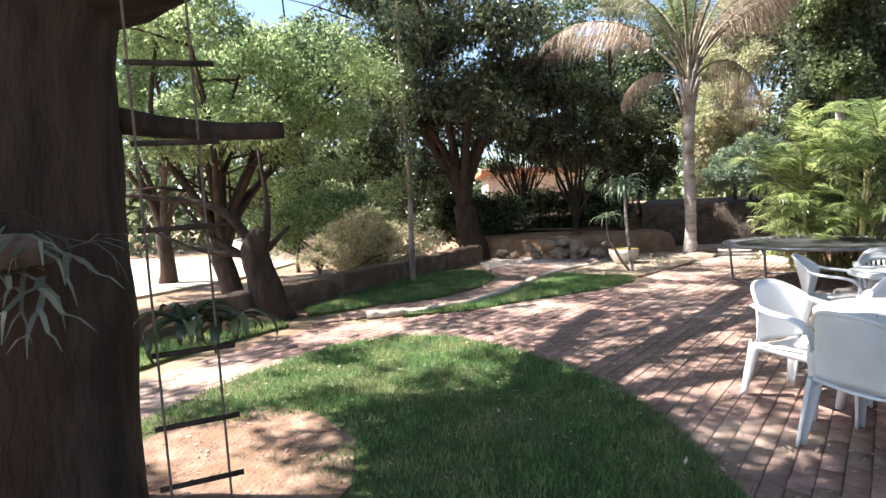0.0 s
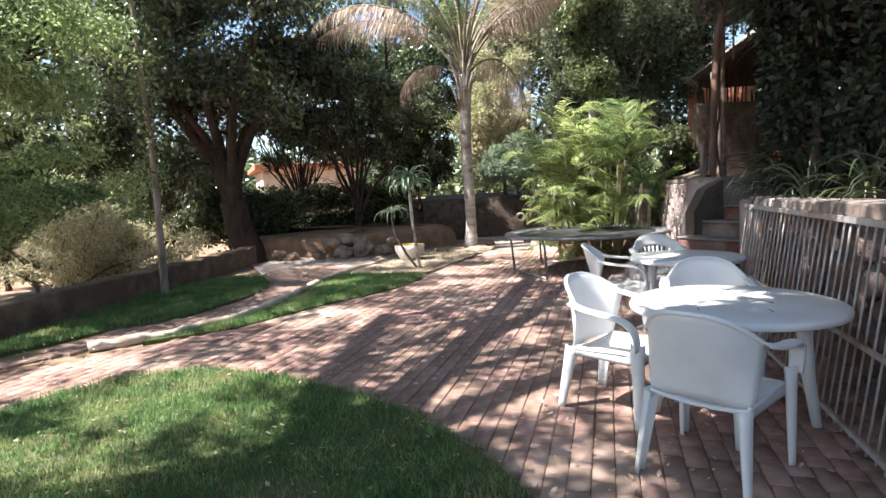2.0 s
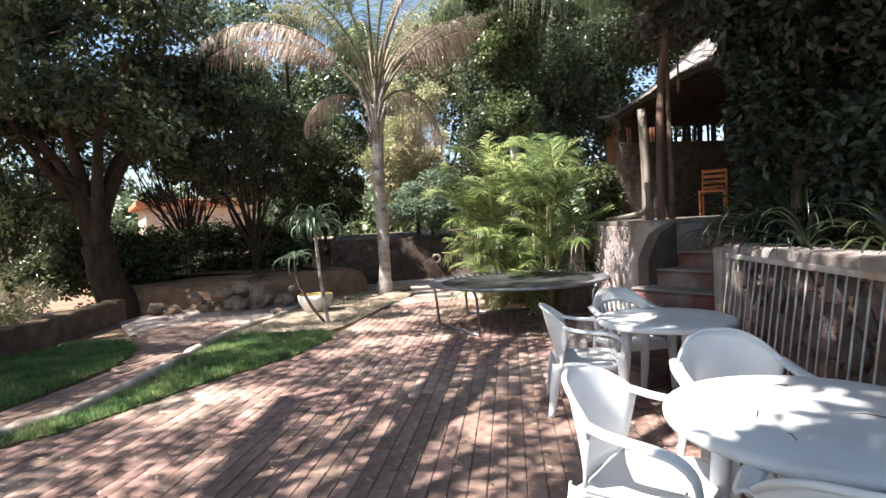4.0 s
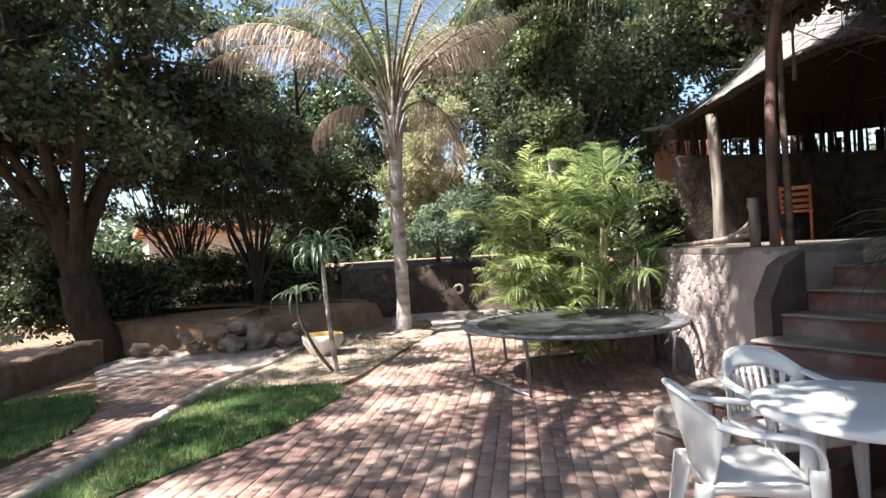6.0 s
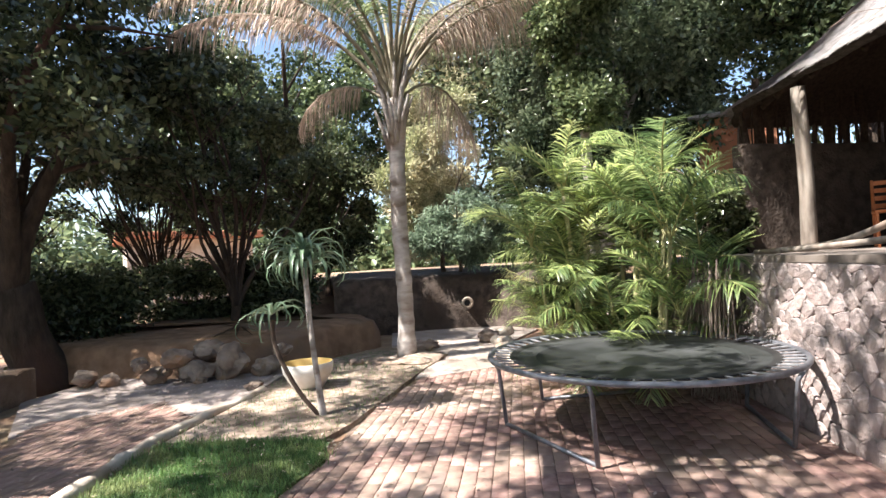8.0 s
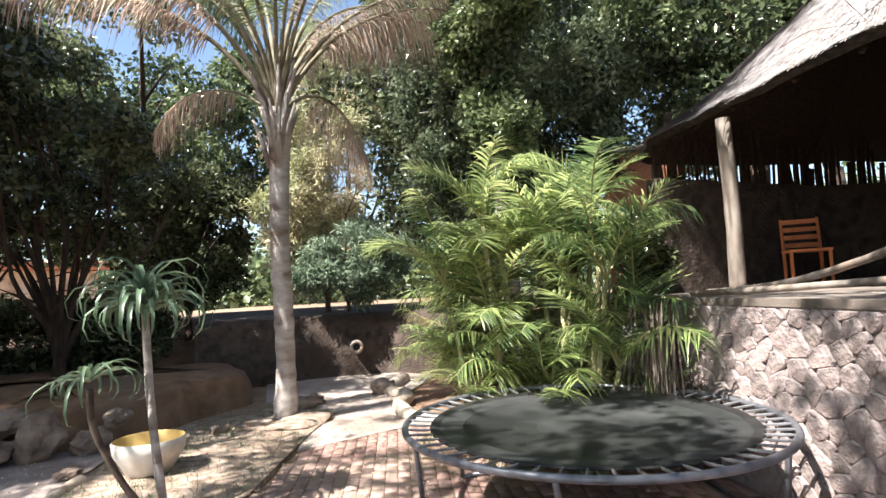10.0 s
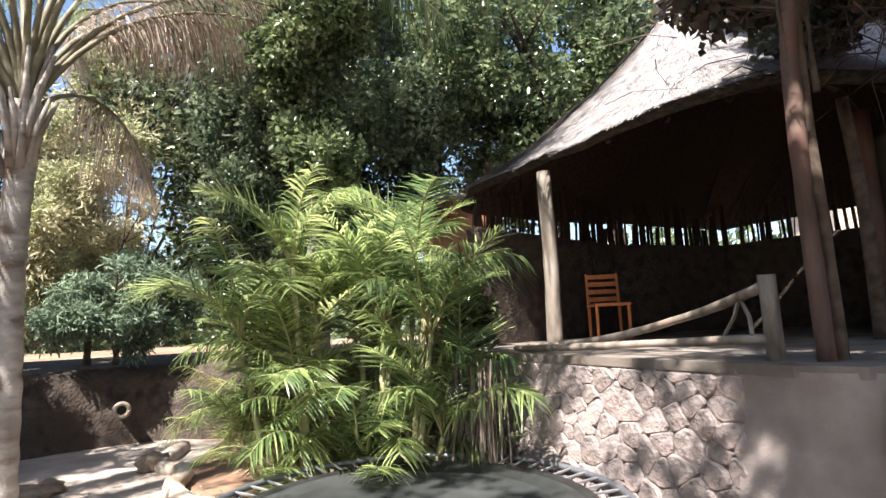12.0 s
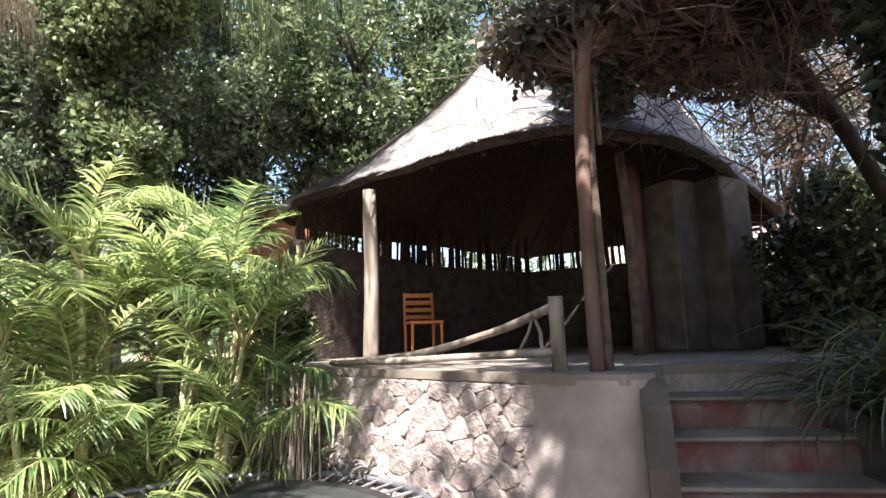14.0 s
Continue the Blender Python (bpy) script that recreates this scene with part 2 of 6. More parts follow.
class Shape:
    """Gathers tubes, boxes and lathed forms into one mesh."""

    def __init__(self):
        self.v, self.f = [], []

    def add(self, verts, faces):
        n = len(self.v)
        self.v += [tuple(p) for p in verts]
        self.f += [tuple(i + n for i in f) for f in faces]
        return self

    def tube(self, pts, radii, seg=8, wob=0.0, seed=0, caps=True):
        rnd = random.Random(seed)
        pts = [Vector(p) for p in pts]
        if not hasattr(radii, "__len__"):
            radii = [radii] * len(pts)
        vs, fs, up = [], [], None
        for i, p in enumerate(pts):
            d = (pts[min(i + 1, len(pts) - 1)] - pts[max(i - 1, 0)]).normalized()
            if up is None:
                up = Vector((0, 0, 1)) if abs(d.z) < 0.9 else Vector((1, 0, 0))
            a = (up - d * up.dot(d)).normalized()
            up = a
            b = d.cross(a)
            for k in range(seg):
                q = 2 * math.pi * k / seg
                r = radii[i] * (1 + wob * (rnd.random() - 0.5) * 2)
                vs.append(p + (a * math.cos(q) + b * math.sin(q)) * r)
        for i in range(len(pts) - 1):
            for k in range(seg):
                k2 = (k + 1) % seg
                fs.append((i * seg + k, i * seg + k2, (i + 1) * seg + k2, (i + 1) * seg + k))
        if caps:
            fs.append(tuple(range(seg - 1, -1, -1)))
            fs.append(tuple((len(pts) - 1) * seg + k for k in range(seg)))
        return self.add(vs, fs)

    def box(self, c, s, m=None, bev=0.0):
        """A box with its edges cut by bev."""
        hx, hy, hz = s[0] / 2, s[1] / 2, s[2] / 2
        bev = min(bev, hx * 0.9, hy * 0.9, hz * 0.9)
        if bev:
            vs, fs = [], []
            for z, i in ((-hz, bev), (-hz + bev, 0), (hz - bev, 0), (hz, bev)):
                x, y = hx - i, hy - i
                b = bev * 0.6 if not i else bev * 0.3
                vs += [(-x + b, -y, z), (x - b, -y, z), (x, -y + b, z), (x, y - b, z), (x - b, y, z), (-x + b, y, z), (-x, y - b, z), (-x, -y + b, z)]
            for r in range(3):
                for k in range(8):
                    fs.append((r * 8 + k, r * 8 + (k + 1) % 8, r * 8 + 8 + (k + 1) % 8, r * 8 + 8 + k))
            fs += [tuple(range(7, -1, -1)), tuple(range(24, 32))]
        else:
            vs = [(x, y, z) for z in (-hz, hz) for x, y in ((-hx, -hy), (hx, -hy), (hx, hy), (-hx, hy))]
            fs = [(3, 2, 1, 0), (4, 5, 6, 7), (0, 1, 5, 4), (1, 2, 6, 5), (2, 3, 7, 6), (3, 0, 4, 7)]
        vs = [Vector(v) for v in vs]
        vs = [(m @ v if m else v) + Vector(c) for v in vs]
        return self.add(vs, fs)

    def lathe(self, prof, seg=32, c=(0, 0, 0), sx=1.0, sy=1.0):
        vs = [(c[0] + r * sx * math.cos(2 * math.pi * k / seg), c[1] + r * sy * math.sin(2 * math.pi * k / seg), c[2] + z) for r, z in prof for k in range(seg)]
        fs = [(i * seg + k, i * seg + (k + 1) % seg, (i + 1) * seg + (k + 1) % seg, (i + 1) * seg + k) for i in range(len(prof) - 1) for k in range(seg)]
        return self.add(vs, fs)

    def grid(self, f, nu, nv):
        vs = [f(i / nu, j / nv) for j in range(nv + 1) for i in range(nu + 1)]
        fs = [(j * (nu + 1) + i, j * (nu + 1) + i + 1, (j + 1) * (nu + 1) + i + 1, (j + 1) * (nu + 1) + i) for j in range(nv) for i in range(nu)]
        return self.add(vs, fs)

    def shell(self, f, nu, nv, thick, nrm=None):
        """A curved sheet with thickness, closed round its edge."""
        e = 1e-3
        P, Q = [], []
        for j in range(nv + 1):
            for i in range(nu + 1):
                u, v = i / nu, j / nv
                p = Vector(f(u, v))
                du = Vector(f(min(u + e, 1), v)) - Vector(f(max(u - e, 0), v))
                dv = Vector(f(u, min(v + e, 1))) - Vector(f(u, max(v - e, 0)))
                n = du.cross(dv).normalized()
                P.append(p)
                Q.append(p + n * thick)
        w, n = nu + 1, len(P)
        fs = []
        for j in range(nv):
            for i in range(nu):
                a, b, c, d = j * w + i, j * w + i + 1, (j + 1) * w + i + 1, (j + 1) * w + i
                fs += [(d, c, b, a), (a + n, b + n, c + n, d + n)]
        for i in range(nu):
            a, b = i, i + 1
            fs.append((a, b, b + n, a + n))
            a, b = nv * w + i + 1, nv * w + i
            fs.append((a, b, b + n, a + n))
        for j in range(nv):
            a, b = (j + 1) * w, j * w
            fs.append((a, b, b + n, a + n))
            a, b = j * w + nu, (j + 1) * w + nu
            fs.append((a, b, b + n, a + n))
        return self.add(P + Q, fs)

    def ob(self, name, mat, parent=None, label="", smooth=False, kind=""):
        return mesh_ob(name, self.v, self.f, mat, parent, label, smooth, kind)


def prism(poly, z0, z1, name, mat, parent=None, label="", kind=""):
    n = len(poly)
    vs = [(x, y, z0) for x, y in poly] + [(x, y, z1) for x, y in poly]
    fs = [tuple(range(n - 1, -1, -1)), tuple(range(n, 2 * n))] + [(i, (i + 1) % n, n + (i + 1) % n, n + i) for i in range(n)]
    return mesh_ob(name, vs, fs, mat, parent, label, kind=kind)


def inside(poly, x, y):
    x, y = np.asarray(x), np.asarray(y)
    c = np.zeros(x.shape, bool)
    for (x1, y1), (x2, y2) in zip(poly, poly[1:] + poly[:1]):
        hit = ((y1 > y) != (y2 > y)) & (x < (x2 - x1) * (y - y1) / ((y2 - y1) or 1e-9) + x1)
        c ^= hit
    return c


def smooth_line(pts, n=6, closed=False):
    """Catmull-Rom through the points."""
    P = [Vector(p) for p in pts]
    out = []
    m = len(P)
    for i in range(m if closed else m - 1):
        g = (lambda k: P[k % m]) if closed else (lambda k: P[max(0, min(m - 1, k))])
        a, b, c, d = g(i - 1), g(i), g(i + 1), g(i + 2)
        for k in range(n):
            t = k / n
            out.append(0.5 * ((2 * b) + (c - a) * t + (2 * a - 5 * b + 4 * c - d) * t * t + (3 * b - a - 3 * c + d) * t ** 3))
    if not closed:
        out.append(P[-1])
    return out


def unit(a):
    return a / (np.linalg.norm(a, axis=-1, keepdims=True) + 1e-9)


def leaves(clumps, count, size, seed, flat=0.3, shell=0.55, slim=0.5):
    """Leaves as folded lozenges, in and on lumpy clumps (x, y, z, rx, ry, rz)."""
    r = np.random.default_rng(seed)
    C = np.array(clumps, float)
    w = (C[:, 3] * C[:, 4] * C[:, 5]) ** 0.72
    k = r.choice(len(C), count, p=w / w.sum())
    d = unit(r.normal(size=(count, 3)))
    rad = shell + (1 - shell) * r.random(count) ** 0.6
    rad *= 1 + 0.16 * np.sin(d[:, 0] * 5 + k) + 0.16 * np.sin(d[:, 1] * 6 + 2 * k) + 0.12 * np.sin(d[:, 2] * 7)
    P = C[k, :3] + d * rad[:, None] * C[k, 3:6]
    a = unit(r.normal(size=(count, 3)) + d * 0.6 - np.array([0, 0, 0.25]))
    up = unit(r.normal(size=(count, 3)) * (1 - flat) + np.array([0, 0, 1.0]) * flat * 2 + d * 0.3)
    s = unit(np.cross(a, up))
    n = np.cross(s, a)
    L = size * (0.6 + 0.8 * r.random(count))[:, None]
    W = L * slim * 0.5
    V = np.stack([P, P + a * L * 0.5 + s * W + n * L * 0.1, P + a * L, P + a * L * 0.5 - s * W + n * L * 0.1], 1).reshape(-1, 3)
    i = np.arange(count)[:, None] * 4
    F = np.concatenate([i + np.array([[0, 1, 2]]), i + np.array([[0, 2, 3]])], 0)
    return V, F


def lumps(centre, r, n, seed, size=0.35, low=-1.0):
    """Smaller clumps spread over and in a big one."""
    rnd = random.Random(seed)
    out = []
    while len(out) < n:
        v = Vector([rnd.uniform(-1, 1) for _ in range(3)])
        if v.length > 1 or v.z < low:
            continue
        v = v * (0.55 + 0.45 * rnd.random()) if v.length > 0.3 else v
        s = size * rnd.uniform(0.6, 1.3)
        out.append((centre[0] + v.x * r[0], centre[1] + v.y * r[1], centre[2] + v.z * r[2], s * r[0], s * r[1], s * r[2] * 0.8))
    return out


def limb_shape(base, targets, r0, seed, fork=0.35, lean=(0, 0), seg=9):
    """A tapered trunk that forks into limbs that reach the targets."""
    rnd = random.Random(seed)
    s = Shape()
    b = Vector(base)
    top = b + Vector((lean[0], lean[1], fork))
    ln = []
    for i in range(6):
        t = i / 5
        ln.append(b.lerp(top, t) + Vector((rnd.uniform(-1, 1), rnd.uniform(-1, 1), 0)) * r0 * 0.2 * (t > 0) * (t < 1))
    s.tube([b - Vector((0, 0, 0.15))] + ln, [r0 * 1.6, r0 * 1.35, r0 * 1.1, r0, r0 * 0.97, r0 * 0.95, r0 * 0.9], seg, 0.08, seed)
    for k, tg in enumerate(targets):
        tg = Vector(tg)
        d = tg - top
        mid = top + d * 0.45 + Vector((rnd.uniform(-1, 1), rnd.uniform(-1, 1), rnd.uniform(0, 1))) * d.length * 0.13
        pts = smooth_line([top - Vector((0, 0, r0)), top + (mid - top) * 0.3 + Vector((0, 0, d.length * 0.04)), mid, tg], 4)
        rr = r0 * rnd.uniform(0.42, 0.62)
        s.tube(pts, [rr * (1 - 0.88 * i / (len(pts) - 1)) + 0.006 for i in range(len(pts))], 7, 0.08, seed + k)
        for j in range(3):
            q = pts[rnd.randrange(len(pts) // 3, len(pts) - 1)]
            e = q + Vector((rnd.uniform(-1, 1), rnd.uniform(-1, 1), rnd.uniform(-0.1, 1))) * d.length * 0.32
            s.tube([q, q.lerp(e, 0.5) + Vector((0, 0, 0.06)), e], [rr * 0.3, rr * 0.18, 0.008], 5)
    return s


def tree(name, base, centre, r, label, seed, leafm, bark, r0=0.15, fork=1.2, n=26, count=20000, size=0.11, clump=0.33, category="tree", group="", nlimb=9, lean=(0, 0), flat=0.3, slim=0.5, low=-1.0):
    t = thing(name, base, label, category, group)
    cl = lumps(centre, r, n, seed, clump, low)
    rnd = random.Random(seed)
    tg = [c[:3] for c in rnd.sample(cl, min(nlimb, len(cl)))]
    o = Vector(base)
    s = limb_shape((0, 0, 0), [Vector(p) - o for p in tg], r0, seed, fork, lean)
    s.ob("trunk", bark, t, smooth=True)
    V, F = leaves([(c[0] - o.x, c[1] - o.y, c[2] - o.z, *c[3:]) for c in cl], count, size, seed, flat, 0.3, slim)
    mesh_ob("crown", V, F, leafm, t, kind="stuff")
    return t


def frond(L, droop, width, nleaf, seed, hang=0.4, base_up=1.0, bare=0.15, wleaf=0.022, split=3):
    """A pinnate leaf that leaves the origin along +x and upwards: its midrib, and its leaflets."""
    r = np.random.default_rng(seed)
    t = np.linspace(0, 1, 14)
    ang = base_up - droop * t ** 1.2
    dx, dz = np.cos(ang), np.sin(ang)
    X = np.concatenate([[0], np.cumsum(dx[:-1])]) * L / 13  # midrib in its own upright plane
    Z = np.concatenate([[0], np.cumsum(dz[:-1])]) * L / 13
    rib = Shape().tube([(x, 0, z) for x, z in zip(X, Z)], [0.018 * (1 - 0.85 * q) * L / 1.8 + 0.002 for q in t], 5)
    V, F = [], []
    for side in (-1, 1):
        for k in range(nleaf):
            q = bare + (1 - bare) * (k + r.random() * 0.6) / nleaf
            x, z, a = np.interp(q, t, X), np.interp(q, t, Z), np.interp(q, t, ang)
            ll = width * (0.35 + 0.65 * math.sin(math.pi * min(1, (q - bare) / (1 - bare) * 0.85 + 0.14))) * (0.85 + 0.3 * r.random())
            fwd = 0.55 + 0.5 * q
            d = np.array([math.cos(a) * fwd, side * 1.0, math.sin(a) * fwd + 0.25 - hang * 0.5])
            d += r.normal(size=3) * (0.14 + 0.1 * min(hang, 1.5))
            d /= np.linalg.norm(d)
            up = np.array([-math.sin(a), 0, math.cos(a)])
            w = np.cross(d, up)
            w /= np.linalg.norm(w)
            p = np.array([x, 0, z])
            n0 = len(V)
            for j in range(split + 1):
                s = j / split
                c = p + d * ll * s + np.array([0, 0, -1]) * ll * hang * s * s * (0.8 + 0.5 * r.random())
                ww = wleaf * (1 - s) ** 0.6 * (0.6 if j == 0 else 1)
                V += [c + w * ww / 2, c - w * ww / 2 + np.array([0, 0, 0.3 * ww])]
            for j in range(split):
                a0 = n0 + 2 * j
                F.append((a0, a0 + 1, a0 + 3, a0 + 2))
    return rib, np.array(V), np.array(F)


def polyline_walls(pts, w, z0, z1, name, mat, kind="structure", label="", wob=0.0, seed=1):
    """A wall with thickness along a line, with a slightly uneven top."""
    rnd = random.Random(seed)
    P = [Vector((p[0], p[1], 0)) for p in pts]
    s = Shape()
    vs, fs = [], []
    for i, p in enumerate(P):
        d = (P[min(i + 1, len(P) - 1)] - P[max(i - 1, 0)]).normalized()
        n = Vector((-d.y, d.x, 0))
        a, b = w / 2 + rnd.uniform(-wob, wob), z1 + rnd.uniform(-wob, wob)
        vs += [p + n * a + Vector((0, 0, z0)), p + n * a * 0.95 + Vector((0, 0, b - 0.02)), p + n * (a - 0.03) + Vector((0, 0, b)),
               p - n * (a - 0.03) + Vector((0, 0, b)), p - n * a * 0.95 + Vector((0, 0, b - 0.02)), p - n * a + Vector((0, 0, z0))]
    for i in range(len(P) - 1):
        for k in range(5):
            fs.append((i * 6 + k, i * 6 + 6 + k, i * 6 + 7 + k, i * 6 + k + 1))
    e = (len(P) - 1) * 6
    fs += [(0, 1, 2, 3, 4, 5), tuple(e + k for k in (5, 4, 3, 2, 1, 0))]
    return s.add(vs, fs).ob(name, mat, kind=kind, label=label)


# ---- plan ----
BRICK_ROT = radians(51)
PAVE_EDGE = [(-3.6, 2.2), (-3.15, 4.0), (-2.6, 5.6), (-1.75, 7.0), (-0.2, 7.6), (0.3, 7.8), (1.3, 8.45), (2.6, 9.15), (3.4, 9.9), (3.75, 10.6), (4.7, 11.6), (5.5, 12.2)]
LAWN_EDGE = [(-2.5, 3.2), (-2.25, 4.1), (-1.9, 5.0), (-1.25, 6.05), (-0.55, 6.35), (0.1, 6.2), (0.6, 5.65), (0.95, 5.1), (1.3, 4.4), (1.45, 3.6), (1.45, 2.7), (1.35, 1.2), (1.2, -1.5), (-3.2, -1.5)]
KERB = [(-1.1, 7.62), (-0.7, 7.75), (-0.24, 7.9), (0.37, 8.3), (0.75, 8.85), (1.3, 9.7), (1.75, 10.5), (2.15, 11.2), (2.75, 11.9), (3.3, 12.45), (3.6, 12.8)]
STRIP = [(-0.6, 7.62), (0.3, 7.72), (1.3, 8.4), (2.6, 9.1), (3.35, 9.8), (3.5, 10.3), (2.7, 10.9), (2.25, 11.1), (1.8, 10.35), (1.4, 9.6), (0.85, 8.75), (0.4, 8.2), (-0.2, 7.85)]
BED = [(3.5, 10.3), (3.9, 10.6), (4.8, 11.5), (5.9, 12.6), (6.7, 13.3), (6.6, 14.3), (5.5, 14.6), (4.4, 14.0), (3.7, 13.0), (3.3, 12.4), (2.3, 11.2), (2.7, 10.9)]
LAWN2 = [(-2.0, 7.9), (-1.15, 8.5), (-0.2, 8.9), (0.3, 9.6), (0.75, 10.2), (1.0, 11.1), (0.95, 12.0), (0.2, 12.4), (-0.65, 11.6), (-1.3, 10.2), (-2.1, 8.6)]
PATCH = [(-3.9, 4.2), (-3.3, 5.0), (-2.9, 6.0), (-2.1, 7.3), (-2.9, 7.9), (-4.5, 6.5)]
LOWWALL = [(-5.2, 3.5), (-3.9, 6.2), (-2.55, 8.45), (-1.5, 10.3), (-0.6, 12.0), (0.3, 13.7), (0.9, 14.9)]


def ground_z(x, y):
    line = (y - 6.2) * 0.56 - (x + 3.9)
    out = np.clip(line * 2.2, 0, 1)
    z = -0.03 - 0.55 * out * (y < 40) + 0.02 * np.sin(x * 1.3) * np.cos(y * 1.1) * (np.abs(x) > 12)
    back = np.clip(((x - 9.9) * 0.8 - (y - 9) * 0.2) * 0.5, 0, 1) + np.clip((y - 17.5) * 0.5, 0, 1) * (x > 5)
    return z + 1.3 * np.clip(back, 0, 1) * (1 - out)


def ground_sheet():
    a = np.concatenate([np.array([-400, -200, -100, -60, -40, -30, -22, -17]), np.linspace(-13, 24, 112), np.array([28, 34, 45, 70, 120, 220, 400])])
    X, Y = np.meshgrid(a, a)
    Z = ground_z(X, Y)
    n = len(a)
    i, j = np.meshgrid(np.arange(n - 1), np.arange(n - 1))
    q = (j * n + i).ravel()
    F = np.stack([q, q + 1, q + n + 1, q + n], 1)
    return mesh_ob("ground", np.stack([X.ravel(), Y.ravel(), Z.ravel()], 1), F, M_soil, kind="structure", label="bare reddish earth round the garden", smooth=True)


ground_sheet()
INNER = list(reversed(LAWN_EDGE[:11]))
PAVE = [(1.45, -2.0), (4.0, -2.0), (5.4, 3.4), (5.2, 5.0), (6.6, 6.2), (7.2, 8.0), (8.0, 9.0), (7.6, 10.0), (7.2, 11.0), (7.05, 11.9), (5.5, 12.1), (4.8, 11.4), (3.85, 10.5)] + [p for p in reversed(PAVE_EDGE[:9])] + LAWN_EDGE[:11]
FARPATH = [(7.1, 11.85), (7.3, 12.5), (8.2, 13.6), (9.8, 14.6), (9.6, 16.2), (7.4, 16.8), (6.5, 15.0), (6.6, 13.6), (5.4, 12.05)]
SIDE = [(-1.8, 7.35), (-0.9, 7.85), (-0.2, 8.0), (0.35, 8.4), (0.7, 8.95), (1.25, 9.8), (1.7, 10.6), (2.1, 11.3), (2.7, 12.0), (2.4, 13.2), (1.2, 13.0), (1.0, 12.0), (1.05, 11.1), (0.8, 10.2), (0.35, 9.55), (-0.2, 8.85), (-1.15, 8.45)]
SHADY = [(1.0, 12.6), (2.4, 13.2), (2.7, 12.0), (3.3, 12.6), (3.8, 13.3), (4.4, 14.2), (3.6, 14.9), (2.0, 15.8), (0.9, 14.6)]
prism(PAVE, -0.06, -0.012, "pavement_bed", M_joint, label="dark sand joints under the brick paving", kind="structure")
prism(SIDE, -0.06, -0.011, "side_path_bed", M_joint, label="dark sand joints under the side path", kind="structure")
prism(FARPATH, -0.06, 0.004, "far_path", M_cement, label="sunlit pale cement path past the palm", kind="structure")
prism(SHADY, -0.06, -0.004, "shaded_path", M_plaster, label="worn grey-brown path strewn with leaves", kind="structure")
prism(LAWN_EDGE, -0.07, 0.012, "lawn_front", M_lawn, label="patchy green lawn beside the paving", kind="structure")
prism(LAWN2, -0.07, 0.016, "lawn_rear", M_lawn, label="small green lawn beside the low wall", kind="structure")
prism(STRIP, -0.07, 0.018, "lawn_strip", M_lawn, label="narrow strip of grass along the kerb", kind="structure")
prism(PATCH, -0.07, 0.014, "lawn_edge", M_lawn, label="thin grass beyond the side path", kind="structure")
prism([(-2.6, 1.9), (-2.2, 3.3), (-1.9, 3.95), (-1.4, 4.2), (-1.0, 4.0), (-0.62, 3.5), (-0.55, 2.9), (-0.75, 2.3), (-0.9, 1.6), (-1.6, 1.4)], -0.05, 0.019, "bare_patch", M_patch, label="trodden bare reddish earth under the big tree", kind="structure")
prism(BED, -0.07, 0.022, "flower_bed", M_litter, label="dry leaf-strewn bed round the palm", kind="structure")


def grass(poly, count, h, name, seed, z=0.012, bare=()):
    r = np.random.default_rng(seed)
    P = np.array(poly)
    lo, hi = P.min(0) - 0.05, P.max(0) + 0.05
    A = r.random((count * 3, 2)) * (hi - lo) + lo
    J = A + r.normal(size=A.shape) * 0.035
    ok = inside(poly, J[:, 0], J[:, 1])
    for bx, by, br in bare:
        d = np.hypot(A[:, 0] - bx, (A[:, 1] - by) * 1.3)
        ok &= (d > br * (0.8 + 0.4 * r.random(len(A))))
    tuft = np.sin(A[:, 0] * 7 + 2 * np.sin(A[:, 1] * 3)) * np.sin(A[:, 1] * 8 + A[:, 0])
    ok &= r.random(len(A)) < 0.75 + 0.25 * tuft
    A = A[ok][:count]
    n = len(A)
    q = r.random(n) * 6.283
    lean = 0.2 + 0.7 * r.random(n)
    H = h * (0.5 + 0.9 * r.random(n)) * (1 + 0.25 * np.sin(A[:, 0] * 2.1) * np.sin(A[:, 1] * 2.7))
    d = np.stack([np.cos(q), np.sin(q)], 1)
    s = np.stack([-d[:, 1], d[:, 0]], 1) * 0.0035 * (h / 0.045)
    base = np.column_stack([A, np.full(n, z)])
    S = np.column_stack([s, np.zeros(n)])
    tip = base + np.column_stack([d * (H * lean)[:, None], H * np.sqrt(np.maximum(0.1, 1 - lean ** 2 * 0.6))])
    V = np.stack([base - S, base + S, tip], 1).reshape(-1, 3)
    F = np.arange(3 * n).reshape(-1, 3)
    return mesh_ob(name, V, F, M_grass, kind="stuff", label="short green grass blades")


DIRT = ((-1.55, 2.7, 0.95), (-1.1, 3.6, 0.5), (-1.7, 3.5, 0.5), (-0.85, 2.6, 0.42))
grass(LAWN_EDGE, 95000, 0.05, "grass_front", 3, bare=DIRT)
grass(LAWN2, 36000, 0.06, "grass_rear", 4)
grass(STRIP, 34000, 0.06, "grass_strip", 5)
grass(PATCH, 16000, 0.06, "grass_edge", 6)
grass(BED, 2600, 0.05, "grass_tufts", 7, z=0.02)


